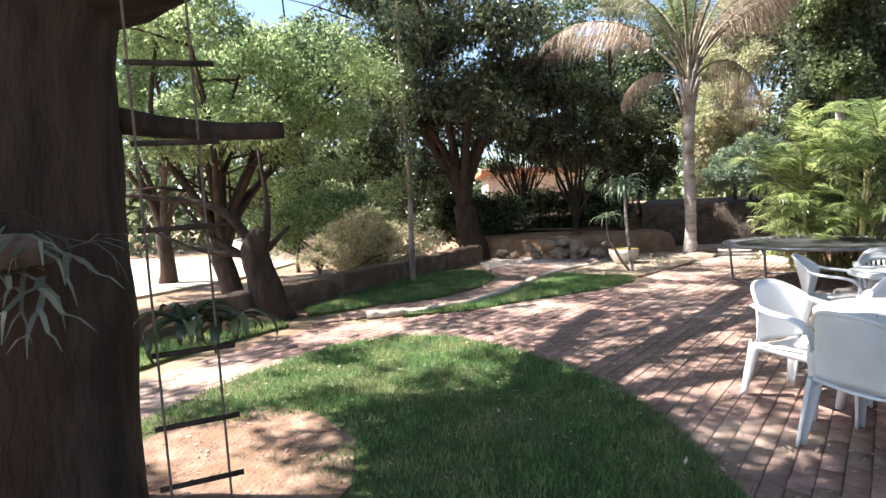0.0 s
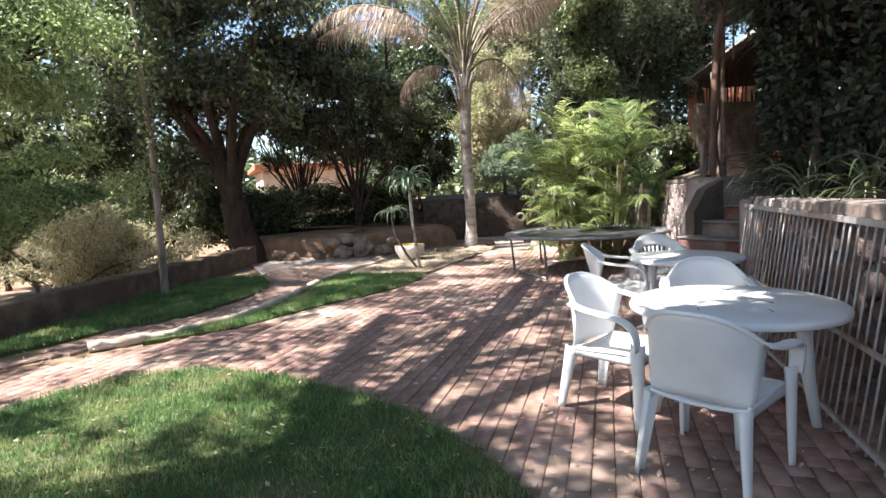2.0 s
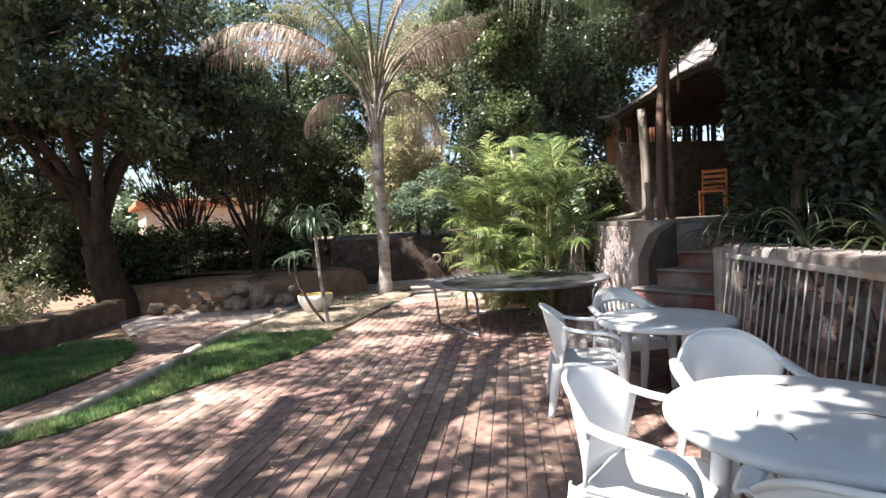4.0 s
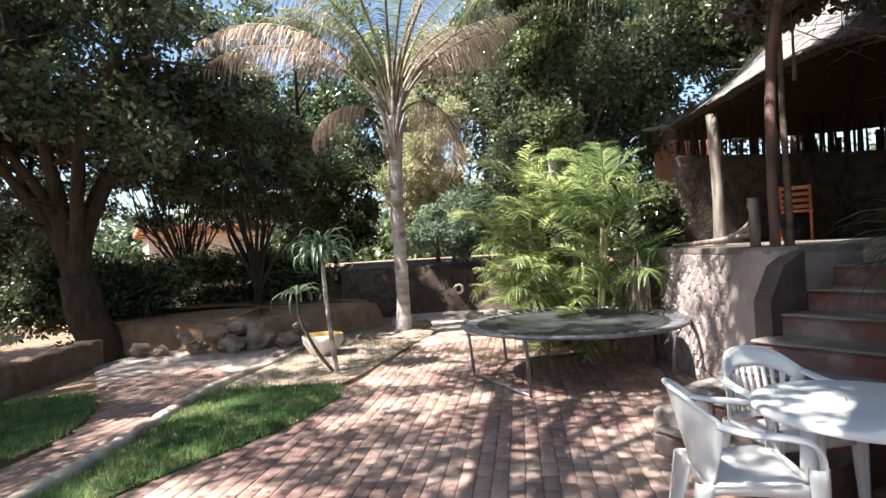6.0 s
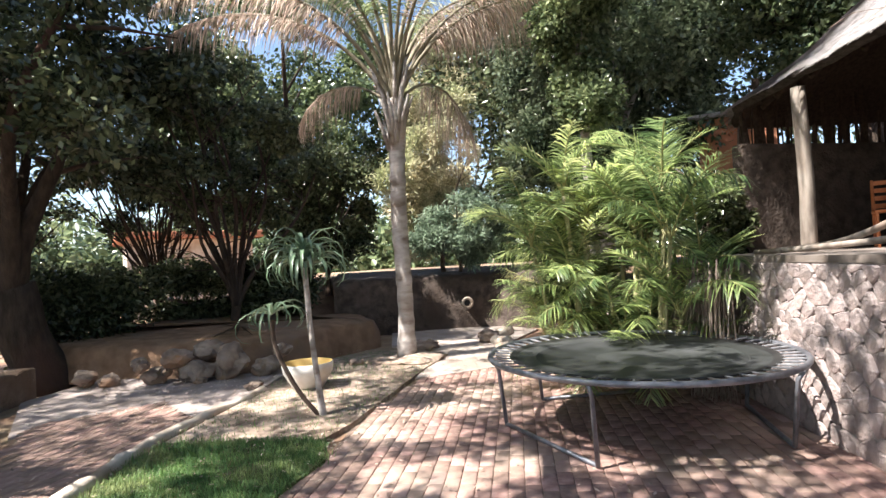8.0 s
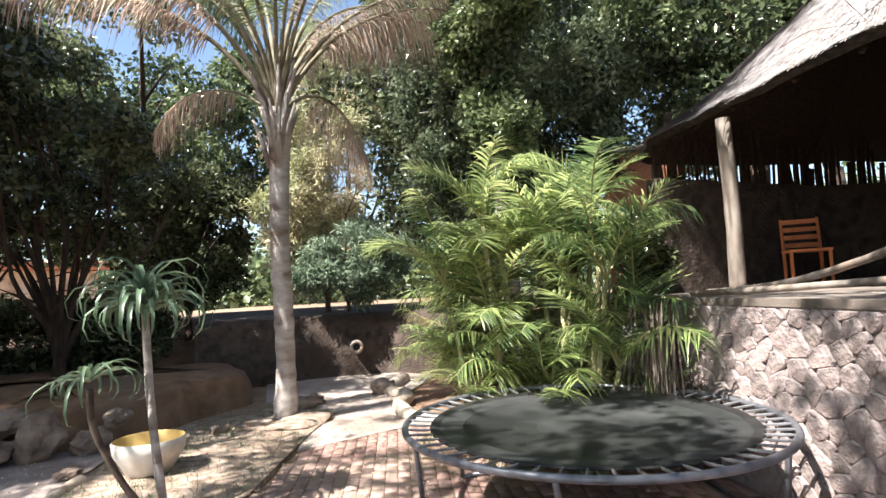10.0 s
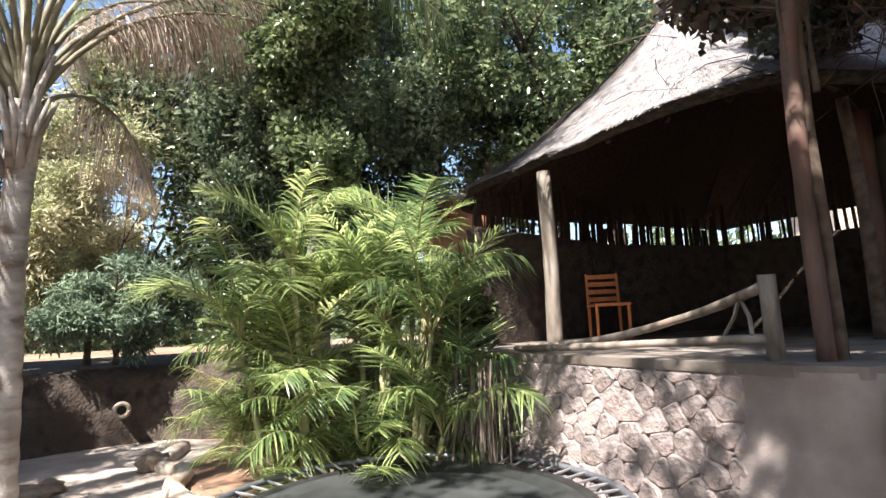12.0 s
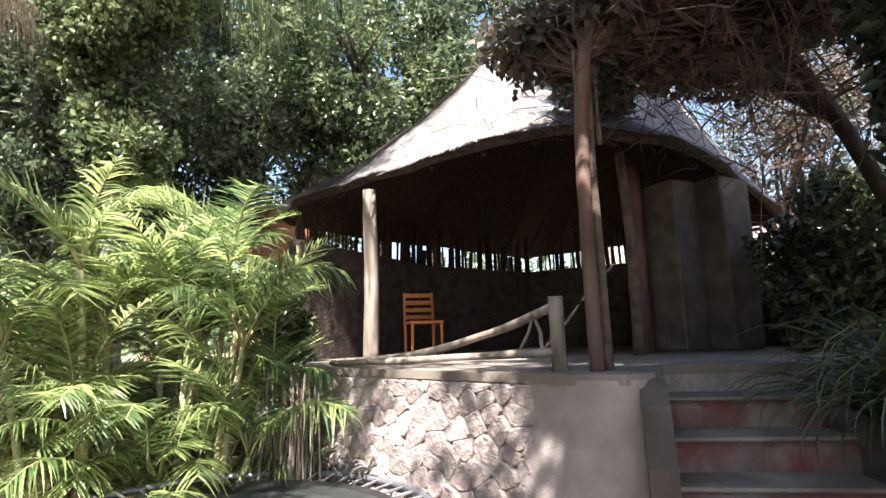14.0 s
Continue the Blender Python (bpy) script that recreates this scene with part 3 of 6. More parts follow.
def leaf_litter():
    r = np.random.default_rng(31)
    n = 7000
    A = np.concatenate([r.random((n // 2, 2)) * [7, 12] + [-2, 1], r.random((n // 2, 2)) * [6, 5] + [1.6, 9.9]])
    a = r.random(n) * 6.283
    L = 0.02 + 0.03 * r.random(n)
    d = np.stack([np.cos(a), np.sin(a), 0.25 * r.normal(size=n)], 1)
    s = np.stack([-np.sin(a), np.cos(a), 0.25 * r.normal(size=n)], 1)
    P = np.column_stack([A, np.full(n, 0.028)])
    V = np.stack([P, P + d * L[:, None] * .5 + s * L[:, None] * .25, P + d * L[:, None], P + d * L[:, None] * .5 - s * L[:, None] * .25], 1).reshape(-1, 3)
    V[:, 2] = np.maximum(V[:, 2], 0.006)
    mesh_ob("fallen_leaves", V, np.arange(4 * n).reshape(-1, 4), L_dry, kind="stuff", label="scattered dry brown leaves")


leaf_litter()


def kerb():
    s = Shape()
    rnd = random.Random(5)
    pts = smooth_line([(x, y, 0.02) for x, y in KERB], 5)
    pts = [p + Vector((rnd.uniform(-.015, .015), rnd.uniform(-.015, .015), rnd.uniform(-.008, .012))) for p in pts]
    s.tube(pts, [rnd.uniform(0.038, 0.068) for _ in pts], 8, 0.14, 3)
    s.ob("kerb_limed", M_lime, kind="structure", label="rough pale mortar kerb along the grass", smooth=True)
    s = Shape()
    pts = smooth_line([(7.1, 11.3, 0.03), (7.05, 12.0, 0.04), (7.35, 12.7, 0.05), (7.9, 13.2, 0.05), (8.1, 13.9, 0.05), (9.0, 14.6, 0.05)], 6)
    s.tube(pts, [rnd.uniform(0.09, 0.13) for _ in pts], 8, 0.08, 4)
    s.ob("kerb_palm_bed", M_lime, kind="structure", label="rough pale kerb round the palm clump", smooth=True)


kerb()


def rock(at, size, seed, name="rock", mat=None, label="weathered brown garden rock", group="garden rocks"):
    rnd = random.Random(seed)
    bm = bmesh.new()
    bmesh.ops.create_icosphere(bm, subdivisions=3, radius=1)
    o = Vector((seed * 3.1, seed * 1.7, 0))
    for v in bm.verts:
        d = 1 + 0.5 * noise.noise(v.co * 1.3 + o) + 0.22 * noise.noise(v.co * 3.2 + o)
        v.co = Vector((v.co.x * size[0], v.co.y * size[1], v.co.z * size[2])) * d
    me = bpy.data.meshes.new(name)
    bm.to_mesh(me)
    bm.free()
    me.materials.append(mat or M_rock)
    me.polygons.foreach_set("use_smooth", [False] * len(me.polygons))
    ob = new(name, me)
    ob.matrix_world = pose(at[0], at[1], at[2], 0, 0, rnd.uniform(0, 360))
    return tagged(ob, label, "rock", group)


for k, (x, y, z, a, b, c) in enumerate([(2.75, 14.35, .35, .2, .14, .12), (2.3, 14.5, .3, .16, .12, .1), (1.6, 15.1, .12, .2, .15, .12), (4.2, 14.15, .3, .16, .12, .1), (3.0, 14.15, .02, .14, .1, .08), (3.0, 14.3, 0.12, .26, .2, .17), (2.5, 14.6, 0.10, .2, .17, .13), (3.45, 14.15, 0.22, .22, .2, .26), (3.9, 14.0, 0.12, .2, .17, .15), (3.2, 14.5, .4, .22, .18, .15),
                                        (6.55, 14.0, 0.06, .26, .17, .12), (6.9, 14.2, 0.05, .2, .15, .1), (5.2, 13.6, 0.04, .14, .1, .07), (1.9, 14.9, .06, .14, .12, .1), (8.0, 13.9, .1, .22, .17, .15), (3.55, 13.1, .03, .12, .09, .07)]):
    rock((x, y, z), (a, b, c), k + 2)


def bank(line, depth, h, name, mat, label, seed, amp=0.07):
    """An earth or rubble bank: an uneven face along a line, and its top behind it."""
    P = smooth_line([(x, y, 0) for x, y in line], 6)
    rows = 7
    vs, fs = [], []
    for i, p in enumerate(P):
        d = (P[min(i + 1, len(P) - 1)] - P[max(i - 1, 0)]).normalized()
        n = Vector((-d.y, d.x, 0))
        for j in range(rows):
            t = j / (rows - 1)
            q = p + n * (0.18 * t) + Vector((0, 0, h * t - 0.06))
            q += n * amp * noise.noise(q * 2.5 + Vector((seed, 0, 0))) * 1.6
            vs.append(q)
        vs.append(p + n * (0.45 * 1) + Vector((0, 0, h + 0.02 * noise.noise(p * 3))))
        vs.append(p + n * depth + Vector((0, 0, h + 0.12)))
    m = rows + 2
    for i in range(len(P) - 1):
        for j in range(m - 1):
            fs.append((i * m + j, (i + 1) * m + j, (i + 1) * m + j + 1, i * m + j + 1))
    return mesh_ob(name, vs, fs, mat, label=label, smooth=True, kind="structure")


bank([(0.6, 16.4), (1.8, 15.6), (2.9, 14.6), (3.9, 14.3), (4.8, 14.5), (5.6, 14.9), (6.5, 15.4), (6.9, 17.0)], 4.5, 0.52, "clay_terrace", M_clay, "orange-brown earth bank with a flat top", 2)
bank([(6.2, 17.2), (7.4, 16.7), (8.6, 16.3), (9.6, 15.6), (10.3, 14.2), (10.0, 12.9)], 3.0, 1.25, "rubble_terrace", M_shaderock, "rough retaining wall coloured dark for tree shade", 5, 0.07)
polyline_walls([tuple(p) for p in smooth_line([(x, y, 0) for x, y in LOWWALL], 8)], 0.32, -0.7, 0.4, "low_wall", M_oldwall, label="low rubble garden wall with a pale worn top", wob=0.02)


def ring():
    t = thing("drain_pipe", (8.86, 15.9, 0.6), "pale ring-shaped pipe end in the rubble wall", "pipe")
    s = Shape()
    a = Vector((-0.45, -0.89, 0))
    b = Vector((-a.y, a.x, 0))
    pts = [Vector((0, 0, 0)) + (b * math.cos(q) + Vector((0, 0, 1)) * math.sin(q)) * 0.105 for q in np.linspace(0, 2 * math.pi, 25)]
    s.tube([p + a * 0.12 for p in pts], 0.035, 8)
    s.ob("pipe_rim", M_lime, t, smooth=True)
    # solid black plug stands in for the shade inside the pipe
    Shape().tube([a * -0.2, a * 0.1], 0.09, 16).ob("pipe_shade_plug", M_black, t)


ring()

# ---- patio platform, steps, bed wall ----
A1, A0 = Vector((8.6, 9.95, 0)), Vector((6.36, 6.98, 0))
A2 = Vector((6.08, 6.5, 0))
A3 = Vector((6.9, 6.12, 0))
TOP = 1.45
PLAT = [(A1.x, A1.y), (A0.x, A0.y), (6.18, 6.78), (A2.x, A2.y), (6.22, 6.33), (A3.x, A3.y), (7.0, 4.6), (13.6, 0.8), (15.6, 6.5), (10.6, 11.0)]
prism(PLAT, -0.1, TOP - 0.06, "platform_core", M_mortar, label="rubble core of the raised patio", kind="structure")
SLAB = [(p[0] + (c[0]) * 0.022, p[1] + c[1] * 0.022) for p, c in zip(PLAT, [(-.5, .5), (-.9, .3), (-1, 0), (-1, -.3), (-.3, -.9), (-.5, -.6), (0, -1), (0, -1), (1, 0), (0, 1)])]
prism(SLAB, TOP - 0.06, TOP, "patio_floor", M_floor, label="worn cement patio floor with a rough edge", kind="structure")


def clip(poly, nx, ny, d):
    out = []
    for i in range(len(poly)):
        a, b = poly[i], poly[(i + 1) % len(poly)]
        da, db = a[0] * nx + a[1] * ny - d, b[0] * nx + b[1] * ny - d
        if da <= 0:
            out.append(a)
        if da * db < 0:
            t = da / (da - db)
            out.append((a[0] + (b[0] - a[0]) * t, a[1] + (b[1] - a[1]) * t))
    return out


def cells(w, h, cw, ch, seed, jit=0.46):
    """Irregular stones that fill w by h: the cells round jittered points."""
    rnd = random.Random(seed)
    nx, ny = max(1, round(w / cw)), max(1, round(h / ch))
    pts = {}
    for j in range(-1, ny + 1):
        for i in range(-1, nx + 1):
            pts[i, j] = ((i + 0.5 + (j % 2) * 0.5 - 0.25 + rnd.uniform(-jit, jit)) * w / nx, (j + 0.5 + rnd.uniform(-jit, jit)) * h / ny)
    for (i, j), (x, y) in pts.items():
        poly = [(0, 0), (w, 0), (w, h), (0, h)]
        for (k, l), (u, v) in pts.items():
            if (k, l) != (i, j) and abs(k - i) <= 2 and abs(l - j) <= 2 and poly:
                nx_, ny_ = u - x, v - y
                poly = clip(poly, nx_, ny_, (u * u + v * v - x * x - y * y) / 2)
        if len(poly) > 2:
            yield poly


def stone_face(p0, p1, z0, z1, cw, ch, seed, parent, lean=0.0, gap=0.012, proud=0.03, mat=None, name="stone"):
    """Proud rubble stones on the face from p0 to p1 (seen with p0 on the right of p1's side)."""
    rnd = random.Random(seed)
    u = (p1 - p0).normalized()
    n = Vector((u.y, -u.x, 0))
    w = (p1 - p0).length
    for poly in cells(w, z1 - z0, cw, ch, seed):
        cx, cy = sum(p[0] for p in poly) / len(poly), sum(p[1] for p in poly) / len(poly)
        area = 0.5 * abs(sum(a[0] * b[1] - b[0] * a[1] for a, b in zip(poly, poly[1:] + poly[:1])))
        if area < 0.0012:
            continue
        r = math.sqrt(area)
        k1, k2 = max(0.3, 1 - 1.4 * gap / r), max(0.2, 1 - 1.4 * gap / r - 0.11)
        h = proud * rnd.uniform(0.6, 1.4)
        # corners cut twice so that each stone is rounded
        q = []
        for i in range(len(poly)):
            a, b = poly[i], poly[(i + 1) % len(poly)]
            q += [(a[0] * .8 + b[0] * .2, a[1] * .8 + b[1] * .2), (a[0] * .2 + b[0] * .8, a[1] * .2 + b[1] * .8)]
        m = len(q)
        tilt = rnd.uniform(-0.14, 0.14), rnd.uniform(-0.14, 0.14)
        vs = []
        for k, d in ((k1, 0.0), (k1, h * 0.55), (k2, h)):
            for x, y in q:
                dx, dy = (x - cx) * k, (y - cy) * k
                vs.append((dx, -(d + (tilt[0] * dx + tilt[1] * dy) * (d > 0)), dy))
        fs = [(r_ * m + i, r_ * m + (i + 1) % m, (r_ + 1) * m + (i + 1) % m, (r_ + 1) * m + i) for r_ in range(2) for i in range(m)] + [tuple(range(2 * m, 3 * m))]
        ob = mesh_ob(name, vs, fs, mat or M_stone, parent)
        z = z0 + cy
        base = p0 + u * cx + n * (0.012 + lean * (z1 - z))
        ob.matrix_local = Matrix.Translation((base.x, base.y, z)) @ Matrix(((u.x, -n.x, 0), (u.y, -n.y, 0), (0, 0, 1))).to_4x4()


def wall_front():
    w = new("patio_wall")
    tagged(w, "crazy-paved stone retaining wall of the raised patio", kind="structure")
    u = (A1 - A0).normalized()
    n = Vector((-u.y, u.x, 0))
    s = Shape()
    s.add([A0 + n * 0.13, A1 + n * 0.13, A1 + n * 0.005 + Vector((0, 0, TOP - 0.06)), A0 + n * 0.005 + Vector((0, 0, TOP - 0.06)), A0 - n * .1, A1 - n * .1], [(0, 1, 2, 3), (0, 3, 4), (1, 5, 2)])
    s.ob("mortar", M_mortar, w)
    stone_face(A1, A0, 0.0, TOP - 0.07, 0.205, 0.112, 11, w, 0.09, 0.0016, 0.017)
    c = Shape()
    line = smooth_line([A0 + n * 0.02 + u * 0.05, Vector((6.25, 6.86, 0)), Vector((6.12, 6.72, 0)), A2, Vector((6.22, 6.34, 0)), A3], 6)
    vs, fs = [], []
    for i, p in enumerate(line):
        d = (line[min(i + 1, len(line) - 1)] - line[max(i - 1, 0)]).normalized()
        m = Vector((d.y, -d.x, 0))
        for j in range(7):
            t = j / 6
            q = p + m * (0.13 * (1 - t)) + Vector((0, 0, (TOP - 0.03) * t))
            q += m * 0.03 * noise.noise(q * 3)
            vs.append(q)
    for i in range(len(line) - 1):
        for j in range(6):
            fs.append((i * 7 + j, i * 7 + j + 1, (i + 1) * 7 + j + 1, (i + 1) * 7 + j))
    c.add(vs, fs).ob("plaster_corner", M_plaster, w, "grey-brown roughcast corner", smooth=True)


wall_front()


def steps():
    t = new("garden_steps")
    tagged(t, "worn red-painted steps up to the patio", kind="structure")
    for k in range(7):
        x = 6.55 - 0.33 * k
        z = TOP - 0.18 * (k + 1)
        s = Shape()
        y0, y1 = 5.25 + 0.03 * k, 6.22 + 0.06 * k
        w = (6.95 - x)
        s.box(((x + 6.95) / 2, (y0 + y1) / 2, z / 2 - 0.02), (w, y1 - y0, z), Matrix.Rotation(radians((-1.5, 2, -.6, 1.2, -2, 1, 0)[k]), 3, "Z"), 0.03)
        s.ob("step", M_redstep, t)
        q = Shape().box((x + 0.17, (y0 + y1) / 2, z - 0.008), (0.36, y1 - y0 - 0.03, 0.024), Matrix.Rotation(radians((-1.5, 2, -.6, 1.2, -2, 1, 0)[k]), 3, "Z"), 0.008)
        q.ob("tread", M_floor, t, "worn grey tread")
    s = Shape()
    c = Shape()
    a0, b0 = Vector((6.2, 6.33, 0)), Vector((5.78, 6.40, 0))
    vs = []
    for p, zt in ((a0, 1.42), (a0.lerp(b0, .6), 1.30), (b0, 1.02)):
        for dy in (-.07, .07):
            vs += [p + Vector((0, dy, -.05)), p + Vector((0, dy, zt))]
    c.add(vs, [(0, 1, 5, 4), (4, 5, 9, 8), (3, 2, 6, 7), (7, 6, 10, 11), (1, 3, 7, 5), (5, 7, 11, 9), (8, 9, 11, 10), (0, 2, 3, 1)])
    # the cheek takes the shade-darkened plaster too
    c.ob("cheek_wall", M_shadeplaster, t, "sloping plastered cheek wall")
    s.box((5.0, 6.5, 0.14), (0.55, 0.4, 0.3), None, 0.03)
    s.box((5.05, 6.42, 0.36), (0.4, 0.26, 0.2), None, 0.03)
    s.ob("cheek_block", M_mortar, t, "low brick block at the foot of the steps")


steps()

BW0, BW1 = Vector((5.35, 5.05, 0)), Vector((3.05, 2.15, 0))


def bed_wall():
    u = (BW1 - BW0).normalized()
    n = Vector((-u.y, u.x, 0))
    if n.dot(Vector((1, -1, 0))) < 0:
        n = -n
    e = BW1 + u * 2.6
    prism([(BW0.x, BW0.y), (e.x, e.y), (e.x + n.x * 7, e.y + n.y * 7), (7.2, 2.5), (7.0, 4.7), (5.7, 4.95)], -0.1, 1.12, "bed_core", M_soil, label="raised planting bed of dark soil", kind="structure")
    w = new("bed_wall")
    tagged(w, "rubble retaining wall with red stones behind the fence", kind="structure")
    stone_face(BW0, e, 0.0, 1.1, 0.24, 0.19, 21, w, 0.0, 0.008, 0.03, M_bedstone)
    s = Shape()
    rnd = random.Random(4)
    pts = [BW0 + u * d + Vector((0, 0, 1.17)) + n * 0.05 + Vector((0, 0, rnd.uniform(-.01, .01))) for d in np.linspace(-0.05, (e - BW0).length, 18)]
    for a, b in zip(pts, pts[1:]):
        s.box((a + b) / 2, ((b - a).length + 0.004, 0.34, 0.11 + rnd.uniform(0, .012)), Matrix.Rotation(math.atan2(u.y, u.x), 3, "Z"), 0.012)
    s.ob("coping", M_plaster, w, "pale rough coping")
    s = Shape()
    p = BW0 + n * 0.55 + Vector((0, 0, 0.6))
    s.box(p, (0.16, 1.5, 1.2), Matrix.Rotation(math.atan2(u.y, u.x), 3, "Z"), 0.02)
    s.ob("end_wall", M_plaster, w)


bed_wall()


def fence():
    p0, p1 = Vector((4.86, 5.03, 0.03)), Vector((2.3, 1.8, 0.03))
    u = (p1 - p0).normalized()
    L = (p1 - p0).length
    n = Vector((-u.y, u.x, 0))
    if n.x < 0:
        n = -n
    t = thing("steel_fence", p0, "leaning painted steel bar fence in front of the bed wall", "fence")
    for z, r in ((0.06, 0.014), (0.5, 0.014), (1.12, 0.018)):
        Shape().box(u * L / 2 + n * (0.13 * z) + Vector((0, 0, z)), (L, 0.02, r * 2), Matrix.Rotation(math.atan2(u.y, u.x), 3, "Z"), 0.002).ob("rail", M_rail, t)
    k, rnd = 0, random.Random(8)
    d = 0.0
    while d < L:
        s = Shape()
        j = rnd.uniform(-.006, .006)
        s.tube([u * d + n * 0.022, u * (d + j) + n * 0.163 + Vector((0, 0, 1.13))], 0.0062, 6)
        s.ob("bar", M_rail, t, smooth=True)
        d += 0.098
        k += 1


fence()

# ---- thatched shelter ----
CORN = [(9.2, 9.5), (8.25, 8.0), (7.72, 6.75), (7.95, 5.9), (8.9, 4.9), (12.35, 2.75), (13.1, 2.9), (15.4, 6.4), (15.0, 7.4), (11.2, 10.3), (9.75, 10.0)]
RIDGE = ((10.9, 7.3), (11.9, 4.6))


def roof():
    t = thing("thatched_shelter", (11, 6.5, TOP), "open-sided shelter with a thick grey thatched roof", "shelter")
    o = Vector((11, 6.5, TOP))
    E = smooth_line([(x, y, 0) for x, y in CORN], 8, True)
    n = len(E)
    a, b = (Vector((*p, 0)) for p in RIDGE)
    rows = 14

    def at(i, s, off=0.0):
        p = E[i % n]
        q = max(0, min(1, (p - a).dot(b - a) / (b - a).length_squared))
        r = a.lerp(b, q)
        c = p.lerp(r, s)
        dist = (p - r).length
        z = 3.48 + 0.05 * math.exp(-((p.x - 7.6) ** 2 + (p.y - 6.4) ** 2) / 3.0) * (1 - s) + (5.97 - 3.48) * (0.72 * s + 0.28 * s ** 2.2)
        z += 0.05 * noise.noise(Vector((c.x, c.y, 0)) * 1.6) + off
        return Vector((c.x, c.y, z)) - o
    # the lining repeats the thatch in a near-black colour that stands for shade
    for name, mat, off, thick in (("thatch", M_thatch, 0.0, 0), ("thatch_lining", M_roofshade, -0.13, 0)):
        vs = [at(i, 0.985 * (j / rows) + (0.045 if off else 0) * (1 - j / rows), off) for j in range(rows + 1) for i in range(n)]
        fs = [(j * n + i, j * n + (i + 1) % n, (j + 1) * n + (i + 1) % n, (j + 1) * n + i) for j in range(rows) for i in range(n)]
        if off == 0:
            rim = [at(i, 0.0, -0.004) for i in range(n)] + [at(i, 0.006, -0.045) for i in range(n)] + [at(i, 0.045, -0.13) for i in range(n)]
            mesh_ob("eave_edge", rim, [(r_ * n + i, r_ * n + n + i, r_ * n + n + (i + 1) % n, r_ * n + (i + 1) % n) for r_ in (0, 1) for i in range(n)], M_eaveshade, t, smooth=True, label="cut edge of the thatch, coloured dark for shade")
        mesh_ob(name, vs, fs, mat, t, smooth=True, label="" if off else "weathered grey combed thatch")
    # loose straws along and down the slope
    r = np.random.default_rng(9)
    K = 26000
    V = np.zeros((K, 4, 3))
    for k in range(K):
        i, s = r.random() * n, r.random() ** 1.3 * 0.97
        i0 = int(i)
        p = at(i0, s, 0.012).lerp(at(i0 + 1, s, 0.012), i - i0)
        d = (at(i0, max(0, s - 0.05), 0.012) - at(i0, s + 0.03, 0.012)).normalized()
        side = d.cross(Vector((0, 0, 1))).normalized()
        d = (d + side * r.normal() * 0.1 + Vector((0, 0, 0.05 * r.random()))).normalized()
        L, w = 0.16 + 0.22 * r.random(), 0.006
        if s < 0.03:
            L *= 0.3
        V[k] = [p - side * w, p + side * w, p + d * L + side * w * .4, p + d * L - side * w * .4]
    mesh_ob("straw", V.reshape(-1, 3), np.arange(4 * K).reshape(-1, 4), M_thatch, t, kind="stuff", label="loose grey straws")
    # rafters, in the lining's shade-darkened colour
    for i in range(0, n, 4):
        Shape().tube([at(i, 0.12, -0.22), at(i, 0.95, -0.22)], 0.035, 6).ob("rafter", M_roofshade, t, smooth=True)

    return at


roof_at = roof()


def pole(name, pts, r, mat, label, category="pole", seg=10, seed=1, group=""):
    o = Vector(pts[0])
    s = Shape()
    P = smooth_line([Vector(p) - o for p in pts], 5)
    if not hasattr(r, "__len__"):
        r = (r, r)
    s.tube(P, [r[0] + (r[1] - r[0]) * i / (len(P) - 1) for i in range(len(P))], seg, 0.05, seed)
    ob = s.ob(name, mat, smooth=True)
    ob.location = o
    return tagged(ob, label, category, group)


pole("shelter_post", [(8.83, 8.68, TOP), (8.82, 8.66, 2.3), (8.76, 8.66, 3.35)], (0.085, 0.075), M_palewood, "pale peeling pole holding the thatch above the patio", seed=3, group="shelter posts")
pole("creeper_post", [(6.40, 6.60, TOP), (6.42, 6.60, 2.3), (6.46, 6.58, 3.1), (6.52, 6.5, 3.75)], (0.045, 0.048), M_pole, "reddish leaning pole wound with a creeper at the patio's corner", seed=5, group="shelter posts")
pole("shelter_post", [(8.9, 5.85, TOP), (8.86, 5.85, 2.6), (8.85, 5.9, 3.6)], (0.06, 0.05), M_twig, "dark crooked pole under the thatch", seed=6, group="shelter posts")
pole("shelter_post", [(9.75, 5.6, TOP), (9.72, 5.6, 3.7)], (0.09, 0.08), M_pole, "dark pole under the thatch's far corner", seed=7, group="shelter posts")
pole("vine_stem", [(6.5, 6.55, TOP), (6.47, 6.6, 1.9), (6.5, 6.58, 2.4), (6.42, 6.6, 3.0), (6.5, 6.6, 3.6)], (0.016, 0.012), M_twig, "thin pale creeper stem climbing the corner pole", "vine", 6, 8)


